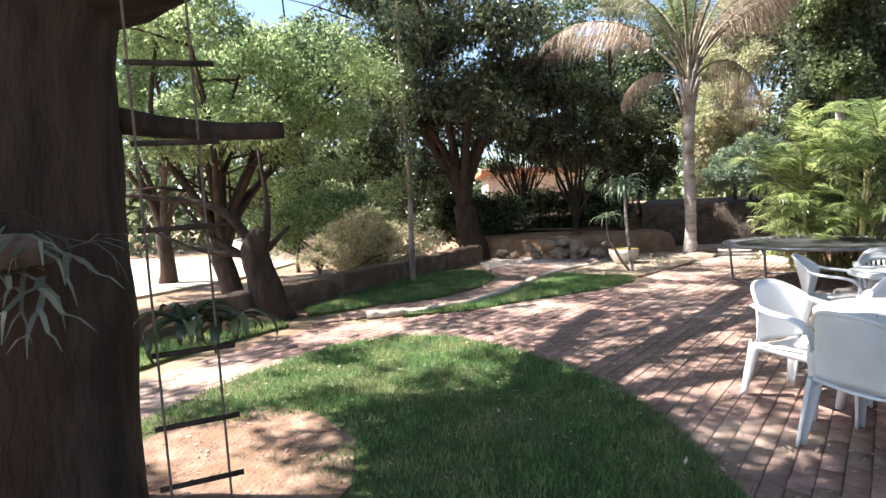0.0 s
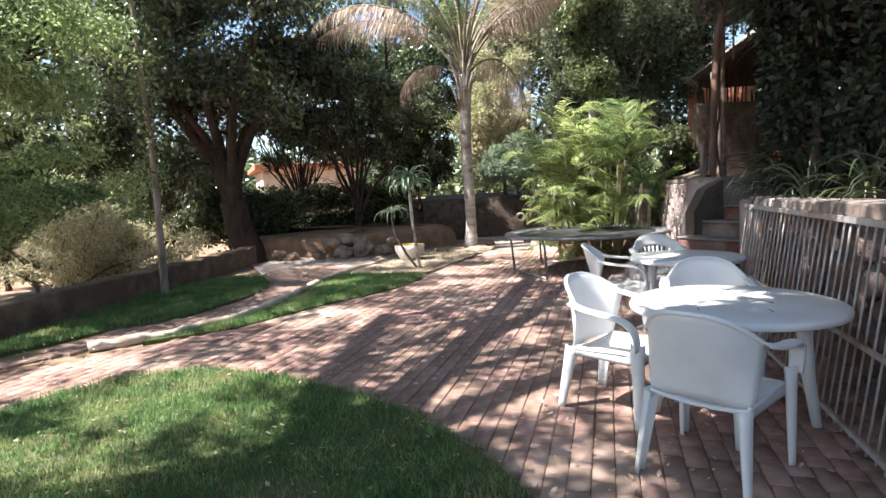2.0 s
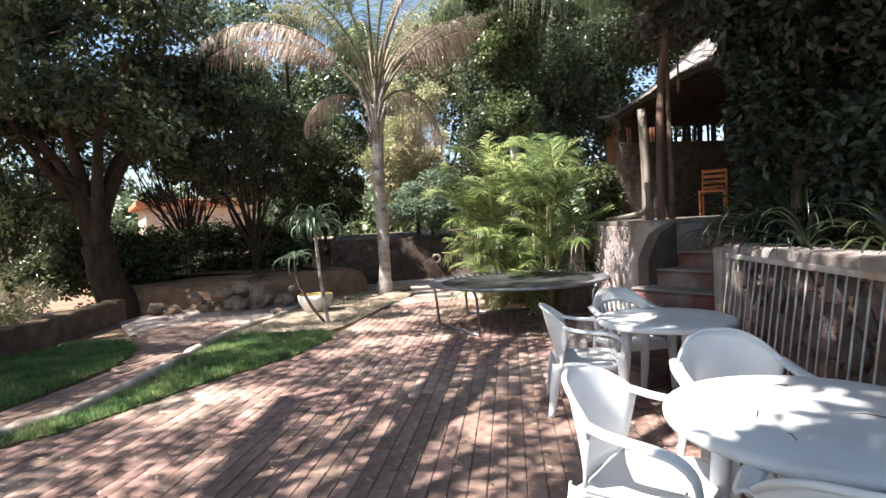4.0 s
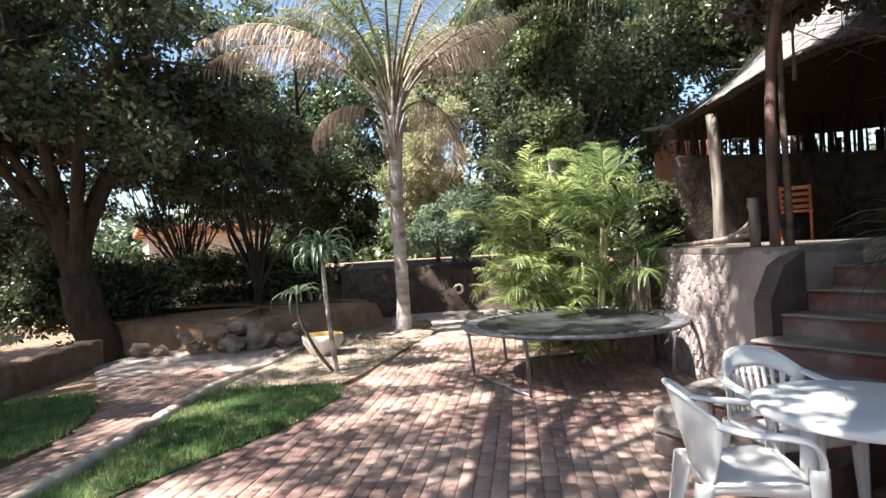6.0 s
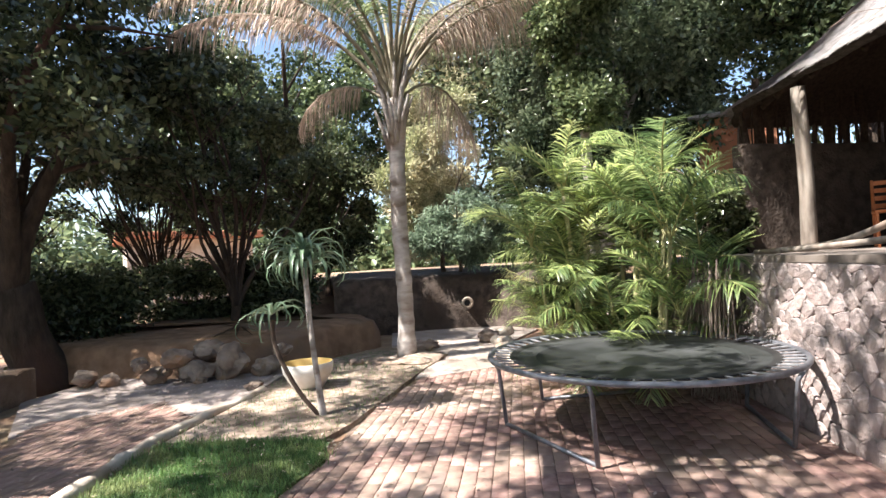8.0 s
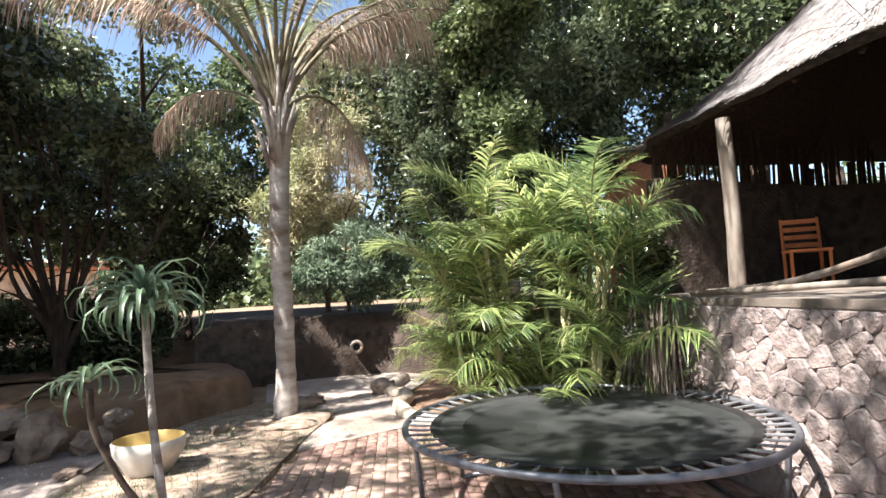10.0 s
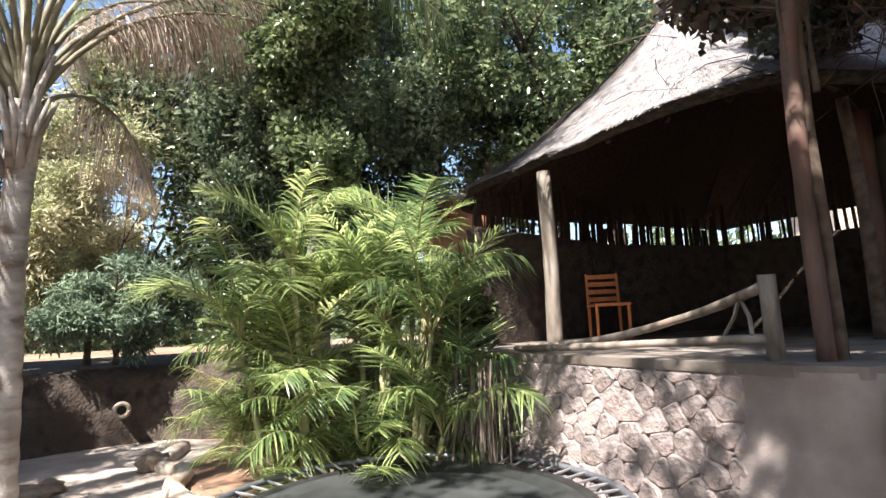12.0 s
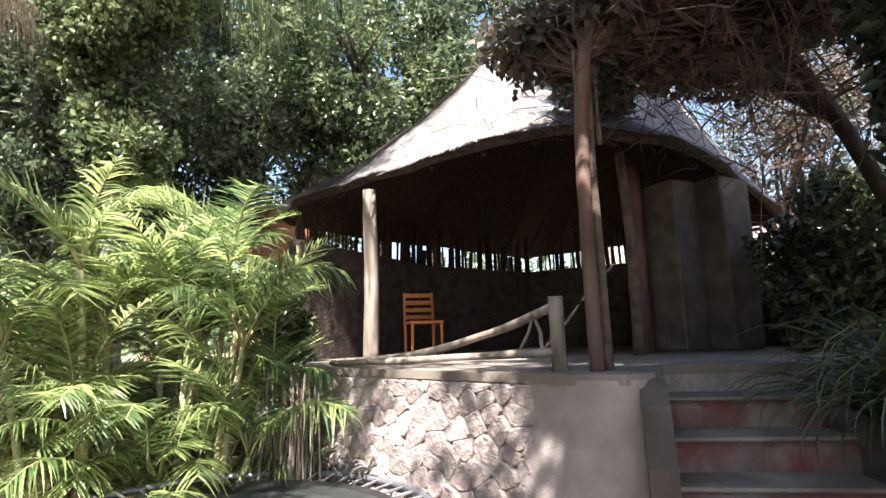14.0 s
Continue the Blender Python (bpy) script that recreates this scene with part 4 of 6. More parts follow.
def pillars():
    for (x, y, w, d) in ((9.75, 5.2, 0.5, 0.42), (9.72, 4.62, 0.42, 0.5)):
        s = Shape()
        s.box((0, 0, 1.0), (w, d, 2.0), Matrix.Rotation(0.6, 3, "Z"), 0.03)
        ob = s.ob("pillar", M_shadeplaster)
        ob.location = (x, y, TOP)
        tagged(ob, "rough plastered pillar coloured dark for the shelter's shade", "pillar", "shelter pillars")
    p = [(9.6, 9.9), (12.8, 8.7), (14.6, 6.9), (12.9, 3.2), (10.2, 4.6)]
    # wall colour carries the roof's shade
    polyline_walls(p[:3], 0.22, TOP, TOP + 1.54, "back_wall", M_shaderock, label="low plastered wall at the back of the shelter, coloured dark for shade")
    polyline_walls(p[2:5], 0.22, TOP, TOP + 1.54, "side_wall", M_shaderock, label="low plastered side wall of the shelter, coloured dark for shade")
    # reed slats above the wall, in the roof's shade-darkened colour
    t = thing("reed_screen", (9.6, 9.9, TOP + 1.54), "upright reeds in the gap above the back wall, coloured dark for shade", "screen")
    o = Vector((9.6, 9.9, TOP + 1.54))
    rnd = random.Random(12)
    for a, b in zip(p[:3], p[1:4]):
        a, b = Vector((*a, TOP + 1.54)), Vector((*b, TOP + 1.54))
        L = (b - a).length
        for k in range(int(L / 0.075)):
            if rnd.random() < 0.86:
                q = a.lerp(b, (k + rnd.random() * .6) * 0.075 / L) - o
                Shape().tube([q - Vector((0, 0, .02)), q + Vector((rnd.uniform(-.03, .03), rnd.uniform(-.03, .03), rnd.uniform(.25, .95)))], rnd.uniform(0.01, 0.05), 5).ob("reed", M_roofshade, t)


pillars()


def fallen_rail():
    t = thing("broken_railing", (6.47, 6.82, TOP), "weathered log railing sagging to the patio floor", "railing")
    s = Shape().tube([(0, 0, 0), (0.01, 0, 0.25), (0, 0, 0.47)], [0.05, 0.045, 0.05], 9, 0.08)
    s.ob("rail_post", M_palewood, t, smooth=True)
    Shape().tube(smooth_line([(0, 0.03, 0.40), (0.75, 0.45, 0.26), (1.45, 1.2, 0.09), (1.75, 1.95, 0.03)], 5), 0.032, 8, 0.1).ob("top_rail", M_palewood, t, smooth=True)
    Shape().tube(smooth_line([(0, 0.02, 0.12), (0.5, 0.6, 0.09), (1.05, 1.35, 0.05), (1.5, 2.0, 0.03)], 5), 0.028, 8, 0.1).ob("bottom_rail", M_palewood, t, smooth=True)
    Shape().tube([(0.2, 0.14, 0.36), (0.22, 0.18, 0.24), (0.3, 0.25, 0.12)], 0.012, 6).ob("brace", M_palewood, t)
    Shape().tube([(0.2, 0.14, 0.36), (0.14, 0.1, 0.24), (0.05, 0.1, 0.14)], 0.012, 6).ob("brace", M_palewood, t)


fallen_rail()


def ladder_chair():
    t = thing("ladderback_chair", (10.3, 8.35, TOP), "orange-stained wooden ladder-back chair in the shelter", "chair", rz=-65)
    for x in (-0.2, 0.2):
        Shape().tube([(x, 0.2, 0), (x, 0.21, 0.45), (x, 0.25, 0.87)], [.02, .022, .018], 6).ob("back_leg", M_chair, t)
        Shape().tube([(x, -0.2, 0), (x, -0.2, 0.44)], .02, 6).ob("front_leg", M_chair, t)
    Shape().box((0, 0, 0.45), (0.46, 0.44, 0.035), None, 0.008).ob("seat", M_chair, t)
    for z in (0.53, 0.63, 0.73, 0.83):
        Shape().box((0, 0.21 + (z - .45) * .1, z), (0.38, 0.02, 0.06), None, 0.006).ob("slat", M_chair, t)


ladder_chair()


def outbuilding():
    t = thing("orange_outbuilding", (11.9, 11.2, 1.3), "orange plastered outhouse glimpsed through the leaves", "building")
    Shape().box((0, 0, 1.25), (1.6, 1.2, 2.5), Matrix.Rotation(0.5, 3, "Z"), 0.02).ob("wall", M_orange, t)
    Shape().box((0, 0, 2.54), (1.9, 1.5, 0.08), Matrix.Rotation(0.5, 3, "Z"), 0.02).ob("roof", M_thatch, t)


outbuilding()

# ---- trampoline ----


def trampoline():
    c, R, H = Vector((5.97, 8.84, 0)), 1.32, 0.65
    t = thing("trampoline", c, "round trampoline with a grey steel frame and a black mat", "trampoline")
    ring_ = [(R * math.cos(a), R * math.sin(a), H) for a in np.linspace(0, 2 * math.pi, 73)[:-1]]
    s = Shape()
    s.tube(ring_ + ring_[:1], 0.024, 10, caps=False)
    s.ob("frame_ring", M_steel, t, smooth=True)
    r = 1.13
    s = Shape()
    prof = [(0.0, H - 0.06), (0.4, H - 0.052), (0.8, H - 0.035), (1.05, H - 0.015), (r, H - 0.008), (r, H - 0.016), (0, H - 0.07)]
    s.lathe(prof, 72).ob("mat", M_mat, t, "faded black woven jumping mat", smooth=True)
    Shape().lathe([(r - 0.06, H - 0.011), (r + 0.005, H - 0.002), (r + 0.012, H - 0.01), (r - 0.05, H - 0.018)], 72).ob("mat_border", M_black, t, smooth=True)
    for k in range(56):
        a = 2 * math.pi * k / 56
        s = Shape()
        d = Vector((math.cos(a), math.sin(a), 0))
        s.tube([d * (r - 0.005) + Vector((0, 0, H - 0.006)), d * (r + 0.05) + Vector((0, 0, H - 0.004)), d * (R - 0.05) + Vector((0, 0, H + 0.004)), d * (R - 0.015) + Vector((0, 0, H + 0.008))], [0.004, 0.010, 0.010, 0.005], 6)
        s.ob("spring", M_spring, t)
    for a0, a1 in ((142, 205), (286, 345), (38, 95)):
        P = []
        for a in (a0, a1):
            a = radians(a)
            P.append(Vector((math.cos(a), math.sin(a), 0)))
        for p in P:
            Shape().tube([p * (R - 0.01) + Vector((0, 0, H - 0.02)), p * (R - 0.07) + Vector((0, 0, H - 0.12)), p * (R - 0.12) + Vector((0, 0, 0.02))], 0.019, 8).ob("leg", M_steel, t, smooth=True)
        Shape().tube([P[0] * (R - 0.12) + Vector((0, 0, 0.022)), P[1] * (R - 0.12) + Vector((0, 0, 0.022))], 0.019, 8).ob("foot_bar", M_steel, t, smooth=True)


M_spring = material("spring_steel", (0.22, 0.22, 0.24), (0.36, 0.36, 0.38), 9, 0.4, 0.1, metal=0.5, spec=0.5)
trampoline()

# ---- plastic furniture ----


def garden_chair(at, facing, slots=False, label=""):
    """A one-piece stacking chair; its front is local +x."""
    t = thing("garden_chair", (*at, 0), label, "chair", "white plastic chairs round the tables", math.degrees(math.atan2(facing[1], facing[0])))
    W, D, SH = 0.225, 0.22, 0.42

    def seatf(u, v):
        x, y = -D + 0.47 * v, (u - 0.5) * 2 * (W + 0.03 * v - 0.03 * (v > .85))
        return (x, y, SH - 0.018 * (1 - (2 * u - 1) ** 2) + 0.015 * math.cos(v * math.pi) * -1 - 0.03 * max(0, v - .8) * 5 * (v > .8) * (v - .8) * 5)
    Shape().shell(seatf, 12, 12, 0.012).ob("seat", M_plastic, t, smooth=True)

    def backf(u, v):
        # wraps from arm to arm; tallest in the middle
        a = (u - 0.5) * 2
        top = 0.83 - 0.15 * abs(a) ** 3.0
        low = SH - 0.012
        z = low + (top - low) * v
        y = a * (0.232 + 0.043 * v ** 0.8)
        x = -D - 0.11 * v + (0.03 + 0.17 * v) * abs(a) ** 2.6
        return (x, y, z)
    if slots:
        b = Shape().shell(lambda u, v: backf(u, 0.72 + 0.28 * v), 20, 4, 0.012).ob("backrest", M_plastic, t, "slotted backrest", smooth=True)
        Shape().shell(lambda u, v: backf(u, 0.10 * v), 20, 1, 0.012).ob("lower_band", M_plastic, b, smooth=True)
        for k in range(9):
            a = 0.14 + 0.09 * k
            Shape().shell(lambda u, v: backf(a - .024 + 0.048 * u, 0.08 + 0.68 * v), 1, 5, 0.010).ob("slat", M_plastic, b, smooth=True)
        for e in (0.0, 0.92):
            Shape().shell(lambda u, v: backf(e + 0.08 * u, 0.08 + .68 * v), 2, 5, .012).ob("side_band", M_plastic, b, smooth=True)
    else:
        Shape().shell(backf, 20, 10, 0.012).ob("backrest", M_plastic, t, smooth=True)
    # rolled rim round the back
    Shape().tube([backf(u, 1.0) for u in np.linspace(0, 1, 21)], 0.013, 7).ob("back_rim", M_plastic, t, smooth=True)
    for s_ in (-1, 1):
        arm = smooth_line([(-0.17, s_ * 0.272, 0.70), (-0.05, s_ * 0.29, 0.672), (0.12, s_ * 0.297, 0.655), (0.21, s_ * 0.292, 0.63), (0.262, s_ * 0.282, 0.57), (0.27, s_ * 0.272, 0.47)], 4)
        m = len(arm) - 1

        def armf(u, v):
            q = v * m
            k = min(int(q), m - 1)
            p = arm[k].lerp(arm[k + 1], q - k)
            w = 0.058 + 0.012 * math.sin(v * math.pi)
            e = (u - 0.5)
            return (p.x - abs(e) * 0.02, p.y + w * e * (1 if s_ > 0 else -1), p.z - abs(e) ** 2 * 0.05)
        Shape().shell(armf, 6, 18, -0.011 * s_).ob("armrest", M_plastic, t, smooth=True)

        def leg(p0, p1, w0, w1):
            p0, p1 = Vector(p0), Vector(p1)

            def f(u, v):
                c = p0.lerp(p1, v)
                w = w0 + (w1 - w0) * v
                g = (u - 0.5) * math.pi * 1.2
                return (c.x + w * math.sin(g) * 0.9, c.y + s_ * (w * 0.7 * math.cos(g)), c.z)
            return Shape().shell(f, 8, 8, 0.007)
        leg((-0.215, s_ * 0.205, SH - 0.01), (-0.285, s_ * 0.245, 0.0), 0.052, 0.027).ob("rear_leg", M_plastic, t, smooth=True)
        leg((0.255, s_ * 0.25, 0.50), (0.262, s_ * 0.262, 0.0), 0.05, 0.027).ob("front_leg", M_plastic, t, smooth=True)
        Shape().shell(lambda u, v: (-0.2 + 0.44 * u, s_ * (0.225 + 0.02 * u), SH - 0.06 + 0.06 * v), 6, 2, 0.008 * s_).ob("seat_rail", M_plastic, t, smooth=True)
    Shape().shell(lambda u, v: (0.245 + .01 * math.sin(u * math.pi), -0.24 + 0.48 * u, SH - 0.06 + 0.055 * v), 10, 2, 0.008).ob("front_rail", M_plastic, t, smooth=True)
    return t


garden_chair((2.52, 3.85), (0.35, -0.94), label="white plastic garden chair turned to the round table")
garden_chair((2.40, 3.02), (0.94, 0.35), label="white plastic garden chair with a solid curved back in shade")
garden_chair((3.40, 3.95), (-0.64, -0.77), label="white plastic garden chair between the two tables")
garden_chair((3.86, 5.48), (0.75, -0.66), label="white plastic garden chair leaning by the farther table")
garden_chair((4.62, 5.66), (-0.4, -0.92), True, label="white plastic garden chair with a slotted back behind the farther table")


def garden_table(at, R, H, label, rz=0):
    t = thing("garden_table", (*at, 0), label, "table", "round white plastic tables", rz)
    prof = [(0.0, H), (R * 0.5, H), (R - 0.03, H - 0.002), (R - 0.006, H - 0.01), (R, H - 0.022), (R - 0.002, H - 0.042), (R - 0.012, H - 0.045), (R - 0.014, H - 0.018), (0, H - 0.015)]
    Shape().lathe(prof, 56).ob("tabletop", M_plastic, t, "round glossy white top", smooth=True)
    for k in range(4):
        a = math.pi / 4 + k * math.pi / 2
        d = Vector((math.cos(a), math.sin(a), 0))
        Shape().tube([d * (R * 0.60) + Vector((0, 0, H - 0.02)), d * (R * 0.66) + Vector((0, 0, 0.3)), d * (R * 0.74)], [0.045, 0.036, 0.026], 10).ob("leg", M_plastic, t, smooth=True)
    Shape().lathe([(R * .55, H - .06), (R * .57, H - .06), (R * .57, H - .016), (R * .55, H - .016)], 40).ob("apron", M_plastic, t, smooth=True)


garden_table((2.95, 3.38), 0.57, 0.71, "round white plastic garden table dappled with leaf shade")
garden_table((4.40, 5.13), 0.52, 0.70, "smaller round white plastic table near the steps", 20)

for k, (x, y, a, L) in enumerate([(2.72, 3.5, .4, .09), (3.05, 3.2, 2.0, .12), (2.85, 3.05, 1.2, .07), (3.2, 3.62, 2.7, .1), (2.6, 3.3, .9, .06), (4.35, 5.2, .5, .09), (3.0, 3.72, 1.6, .05)]):
    s = Shape()
    d = Vector((math.cos(a), math.sin(a), 0))
    s.tube([(0, 0, 0), d * L * .5 + Vector((.006, .004, .006)), d * L], [.0025, .002, .001], 4)
    ob = s.ob("fallen_twig", M_twig)
    ob.location = (x, y, 0.7135 if k != 5 else 0.7035)
    tagged(ob, "small dry twig lying on the white tabletop", "twig", "twigs on the tables")

# ---- big tree with the swing ----


def big_tree():
    c = Vector((-2.03, 2.37, 0))
    t = thing("spreading_tree", c, "massive dark rough-barked tree with a low sweeping limb", "tree")
    s = Shape()
    seg, rows = 40, 26
    vs = []
    for j in range(rows + 1):
        z = -0.1 + 3.3 * j / rows
        r0 = 0.51 + 0.12 * math.exp(-max(z, 0) * 3.0) + 0.03 * min(z, 2) + 0.2 * max(0, z - 2.2) ** 1.5
        for k in range(seg):
            q = 2 * math.pi * k / seg
            d = Vector((math.cos(q), math.sin(q), 0))
            r = r0 * (1 + 0.10 * noise.noise(Vector((d.x * 2, d.y * 2, z * 0.7))) + 0.05 * noise.noise(Vector((d.x * 6, d.y * 6, z * 2.5))))
            vs.append((d.x * r + 0.03 * z, d.y * r, z))
    fs = [(j * seg + k, j * seg + (k + 1) % seg, (j + 1) * seg + (k + 1) % seg, (j + 1) * seg + k) for j in range(rows) for k in range(seg)]
    s.add(vs, fs)
    s.ob("trunk", M_bark, t, "deeply furrowed dark trunk", smooth=True)
    o = Vector((c.x, c.y, 0))
    limbs = [([(-1.9, 2.6, 2.5), (-1.78, 3.6, 3.15), (-1.75, 4.8, 3.9), (-1.2, 6.0, 4.6), (-0.5, 7.3, 5.1), (0.4, 9.2, 5.9)], (0.3, 0.09)),
             ([(-1.8, 2.45, 2.6), (-1.35, 2.48, 2.66), (-0.75, 2.45, 2.85), (0.1, 2.4, 3.4), (1.4, 2.0, 4.6), (2.8, 1.4, 5.4)], (0.38, 0.12)),
             ([(-2.2, 2.3, 2.7), (-2.9, 3.6, 4.6), (-3.6, 5.6, 6.0), (-3.2, 8.0, 7.0)], (0.38, 0.09)),
             ([(-2.2, 2.2, 2.7), (-3.2, 1.4, 4.2), (-4.6, 0.6, 5.8)], (0.36, 0.09)),
             ([(-1.25, 5.9, 4.5), (-0.4, 6.9, 5.2), (0.3, 8.0, 5.7), (1.3, 9.0, 6.3)], (0.14, 0.06)),
             ([(-1.7, 4.4, 3.7), (-0.9, 4.9, 4.6), (0.3, 5.3, 5.4), (1.6, 6.0, 6.2)], (0.15, 0.05)),
             ([(-2.1, 2.3, 2.8), (-1.9, 2.6, 5.2), (-1.4, 3.4, 7.4)], (0.36, 0.1))]
    for k, (pts, (ra, rb)) in enumerate(limbs):
        P = smooth_line([Vector(p) - o for p in pts], 6)
        L = Shape()
        L.tube(P, [ra + (rb - ra) * (i / (len(P) - 1)) ** 0.7 for i in range(len(P))], 14, 0.05, k)
        rnd = random.Random(k)
        for j in range(7):
            q = P[rnd.randrange(len(P) // 2, len(P))]
            e = q + Vector((rnd.uniform(-1, 1), rnd.uniform(-.6, 1), rnd.uniform(0.1, 1.0))) * 1.9
            L.tube([q, q.lerp(e, .5) + Vector((0, 0, .15)), e], [rb * .7, rb * .45, .015], 6)
        L.ob("limb", M_bark, t, "dark spreading limb with side branches", smooth=True)
    # a thin leafy layer, patchy, high over the garden, unseen, placed to cast dapples
    r = np.random.default_rng(77)
    K = 165000
    sx, sy = r.uniform(-4.5, 9.5, K), r.uniform(-3.5, 16.5, K)
    u, v = sx + 0.35 * sy, sy - 0.25 * sx
    f = np.sin(u * 2.3 + 1.3 * np.sin(v * 1.1)) + np.sin(v * 3.1 + 1.7 * np.sin(u * 1.7)) + 0.8 * np.sin(u * 6.1 + v * 3.7) + 0.8 * np.sin(v * 7.3 - u * 4.9 + 2 * np.sin(u * 2.1))
    # openings where sun must land, thicker leaves where shade must
    lit = np.exp(-(((sx + 0.9) / 1.2) ** 2 + ((sy - 5.4) / 1.1) ** 2)) + 0.8 * np.exp(-(((sx - 8.2) / 2.4) ** 2 + ((sy - 9.9) / 2.0) ** 2)) + 1.5 * np.exp(-(((sx - 7.6) / 2.3) ** 2 + ((sy - 13.2) / 1.4) ** 2)) + 1.1 * np.exp(-(((sx - 3.0) / .8) ** 2 + ((sy - 3.5) / .7) ** 2)) + 0.9 * np.exp(-(((sx - 0.3) / 1.2) ** 2 + ((sy - 9.9) / 1.2) ** 2)) + 0.5 * np.exp(-(((sx - 1.6) / 1.2) ** 2 + ((sy - 9.6) / 1.2) ** 2))
    keep = f + 0.5 * r.normal(size=K) > -0.5 + 1.7 * lit - 1.2 * np.exp(-(((sx - 8.2) / 1.3) ** 2 + ((sy - 6.1) / 1.0) ** 2)) - 1.4 * np.exp(-(((sx - 6.9) / .8) ** 2 + ((sy - 6.4) / .8) ** 2)) - 1.5 * np.exp(-(((sx - 3.7) / 2.0) ** 2 + ((sy - 6.9) / 1.6) ** 2)) - 1.5 * np.exp(-(((sx - 2.4) / 1.6) ** 2 + ((sy - 14.0) / 1.4) ** 2))
    sx, sy = sx[keep], sy[keep]
    n = len(sx)
    h = 6.2 + np.maximum(0, sy - 5.5) * 0.3 + r.random(n) * 1.2
    P = np.column_stack([sx - 0.75 * h - o.x, sy + 0.075 * h - o.y, h])
    a = unit(np.column_stack([r.normal(size=n), r.normal(size=n), 0.35 * r.normal(size=n)]))
    s_ = unit(np.cross(a, unit(r.normal(size=(n, 3)) + np.array([0, 0, 1.5]))))
    Ls = (0.11 * (0.6 + 0.8 * r.random(n)))[:, None]
    V = np.stack([P, P + a * Ls * .5 + s_ * Ls * .28, P + a * Ls, P + a * Ls * .5 - s_ * Ls * .28], 1).reshape(-1, 3)
    q = np.arange(n)[:, None] * 4
    F = np.concatenate([q + np.array([[0, 1, 2]]), q + np.array([[0, 2, 3]])])
    # extra unseen clumps added to shade the lawn, chairs, fence and steps
    V2, F2 = leaves([(x - o.x, y - o.y, z, a, b, c) for x, y, z, a, b, c in ((-3.3, 3.9, 5.2, 1.1, 1.0, .4), (-2.9, 3.2, 5.0, 1.0, .9, .4), (-1.0, 3.25, 5.0, .75, .6, .3), (-1.3, 2.4, 5.4, 1.0, 1.0, .4), (-3.0, 1.6, 5.4, 1.3, 1.2, .5), (1.5, 3.4, 7.2, 1.0, 1.1, .5), (1.7, 5.0, 7.3, 1.1, 1.1, .5), (1.4, 6.4, 7.4, .9, .8, .5), (2.8, 4.4, 7.6, 1.0, 1.3, .5), (2.9, 2.4, 7.6, 1.1, 1.1, .5), (2.3, 5.5, 7.2, 1.1, .9, .4), (2.2, 3.6, 7.0, 1.0, 1.1, .4), (3.6, 5.6, 7.9, 1.0, .9, .4), (3.4, 3.4, 7.8, .9, 1.0, .4), (-.2, 5.1, 7.0, .5, .5, .3), (-.9, 4.2, 7.0, .5, .5, .3), (-1.6, 3.3, 7.0, .5, .5, .3), (.5, 6.0, 7.1, .5, .5, .3), (-2.0, 2.6, 7.0, .5, .5, .3), (2.3, 6.9, 7.0, .75, .6, .4), (3.6, 6.6, 7.5, .8, .7, .4))], 83000, 0.14, 6, 0.5, 0.1, 0.6)
    V, F = np.concatenate([V, V2]), np.concatenate([F, F2 + len(V)])
    mesh_ob("crown", V, F, L_mid, t, kind="stuff")
    st = thing("sawn_branch", (-1.62, 2.75, 1.98), "short sawn-off dark branch stump on the trunk", "branch")
    Shape().tube([(-0.1, -.05, 0.03), (0.25, 0.05, -0.03), (0.55, 0.1, -0.06), (0.83, 0.13, -0.06)], [0.075, 0.055, 0.045, 0.042], 12, .04).ob("branch", M_bark, st, smooth=True)


big_tree()


def ladder():
    t = thing("rope_ladder", (-1.05, 2.25, 0), "old rope ladder with wooden rungs hanging by the trunk", "ladder")
    a, b = Vector((-0.13, 0, 0)), Vector((0.08, 0.1, 0))
    Shape().tube([a + Vector((0, 0, .15)), a + Vector((-.02, 0, 1.2)), a + Vector((-.05, 0, 3.1))], 0.0055, 5).ob("rope", M_rope, t)
    Shape().tube([b + Vector((0, 0, .02)), b + Vector((-.02, 0, 1.2)), b + Vector((-.05, 0, 3.1))], 0.0055, 5).ob("rope", M_rope, t)
    for z in (0.36, 0.62, 0.93, 1.45, 1.8, 2.12):
        Shape().tube([a + Vector((-.05, 0, z)), b + Vector((.05, .02, z + .01))], 0.012, 7, .08).ob("rung", M_bark, t, smooth=True)


ladder()


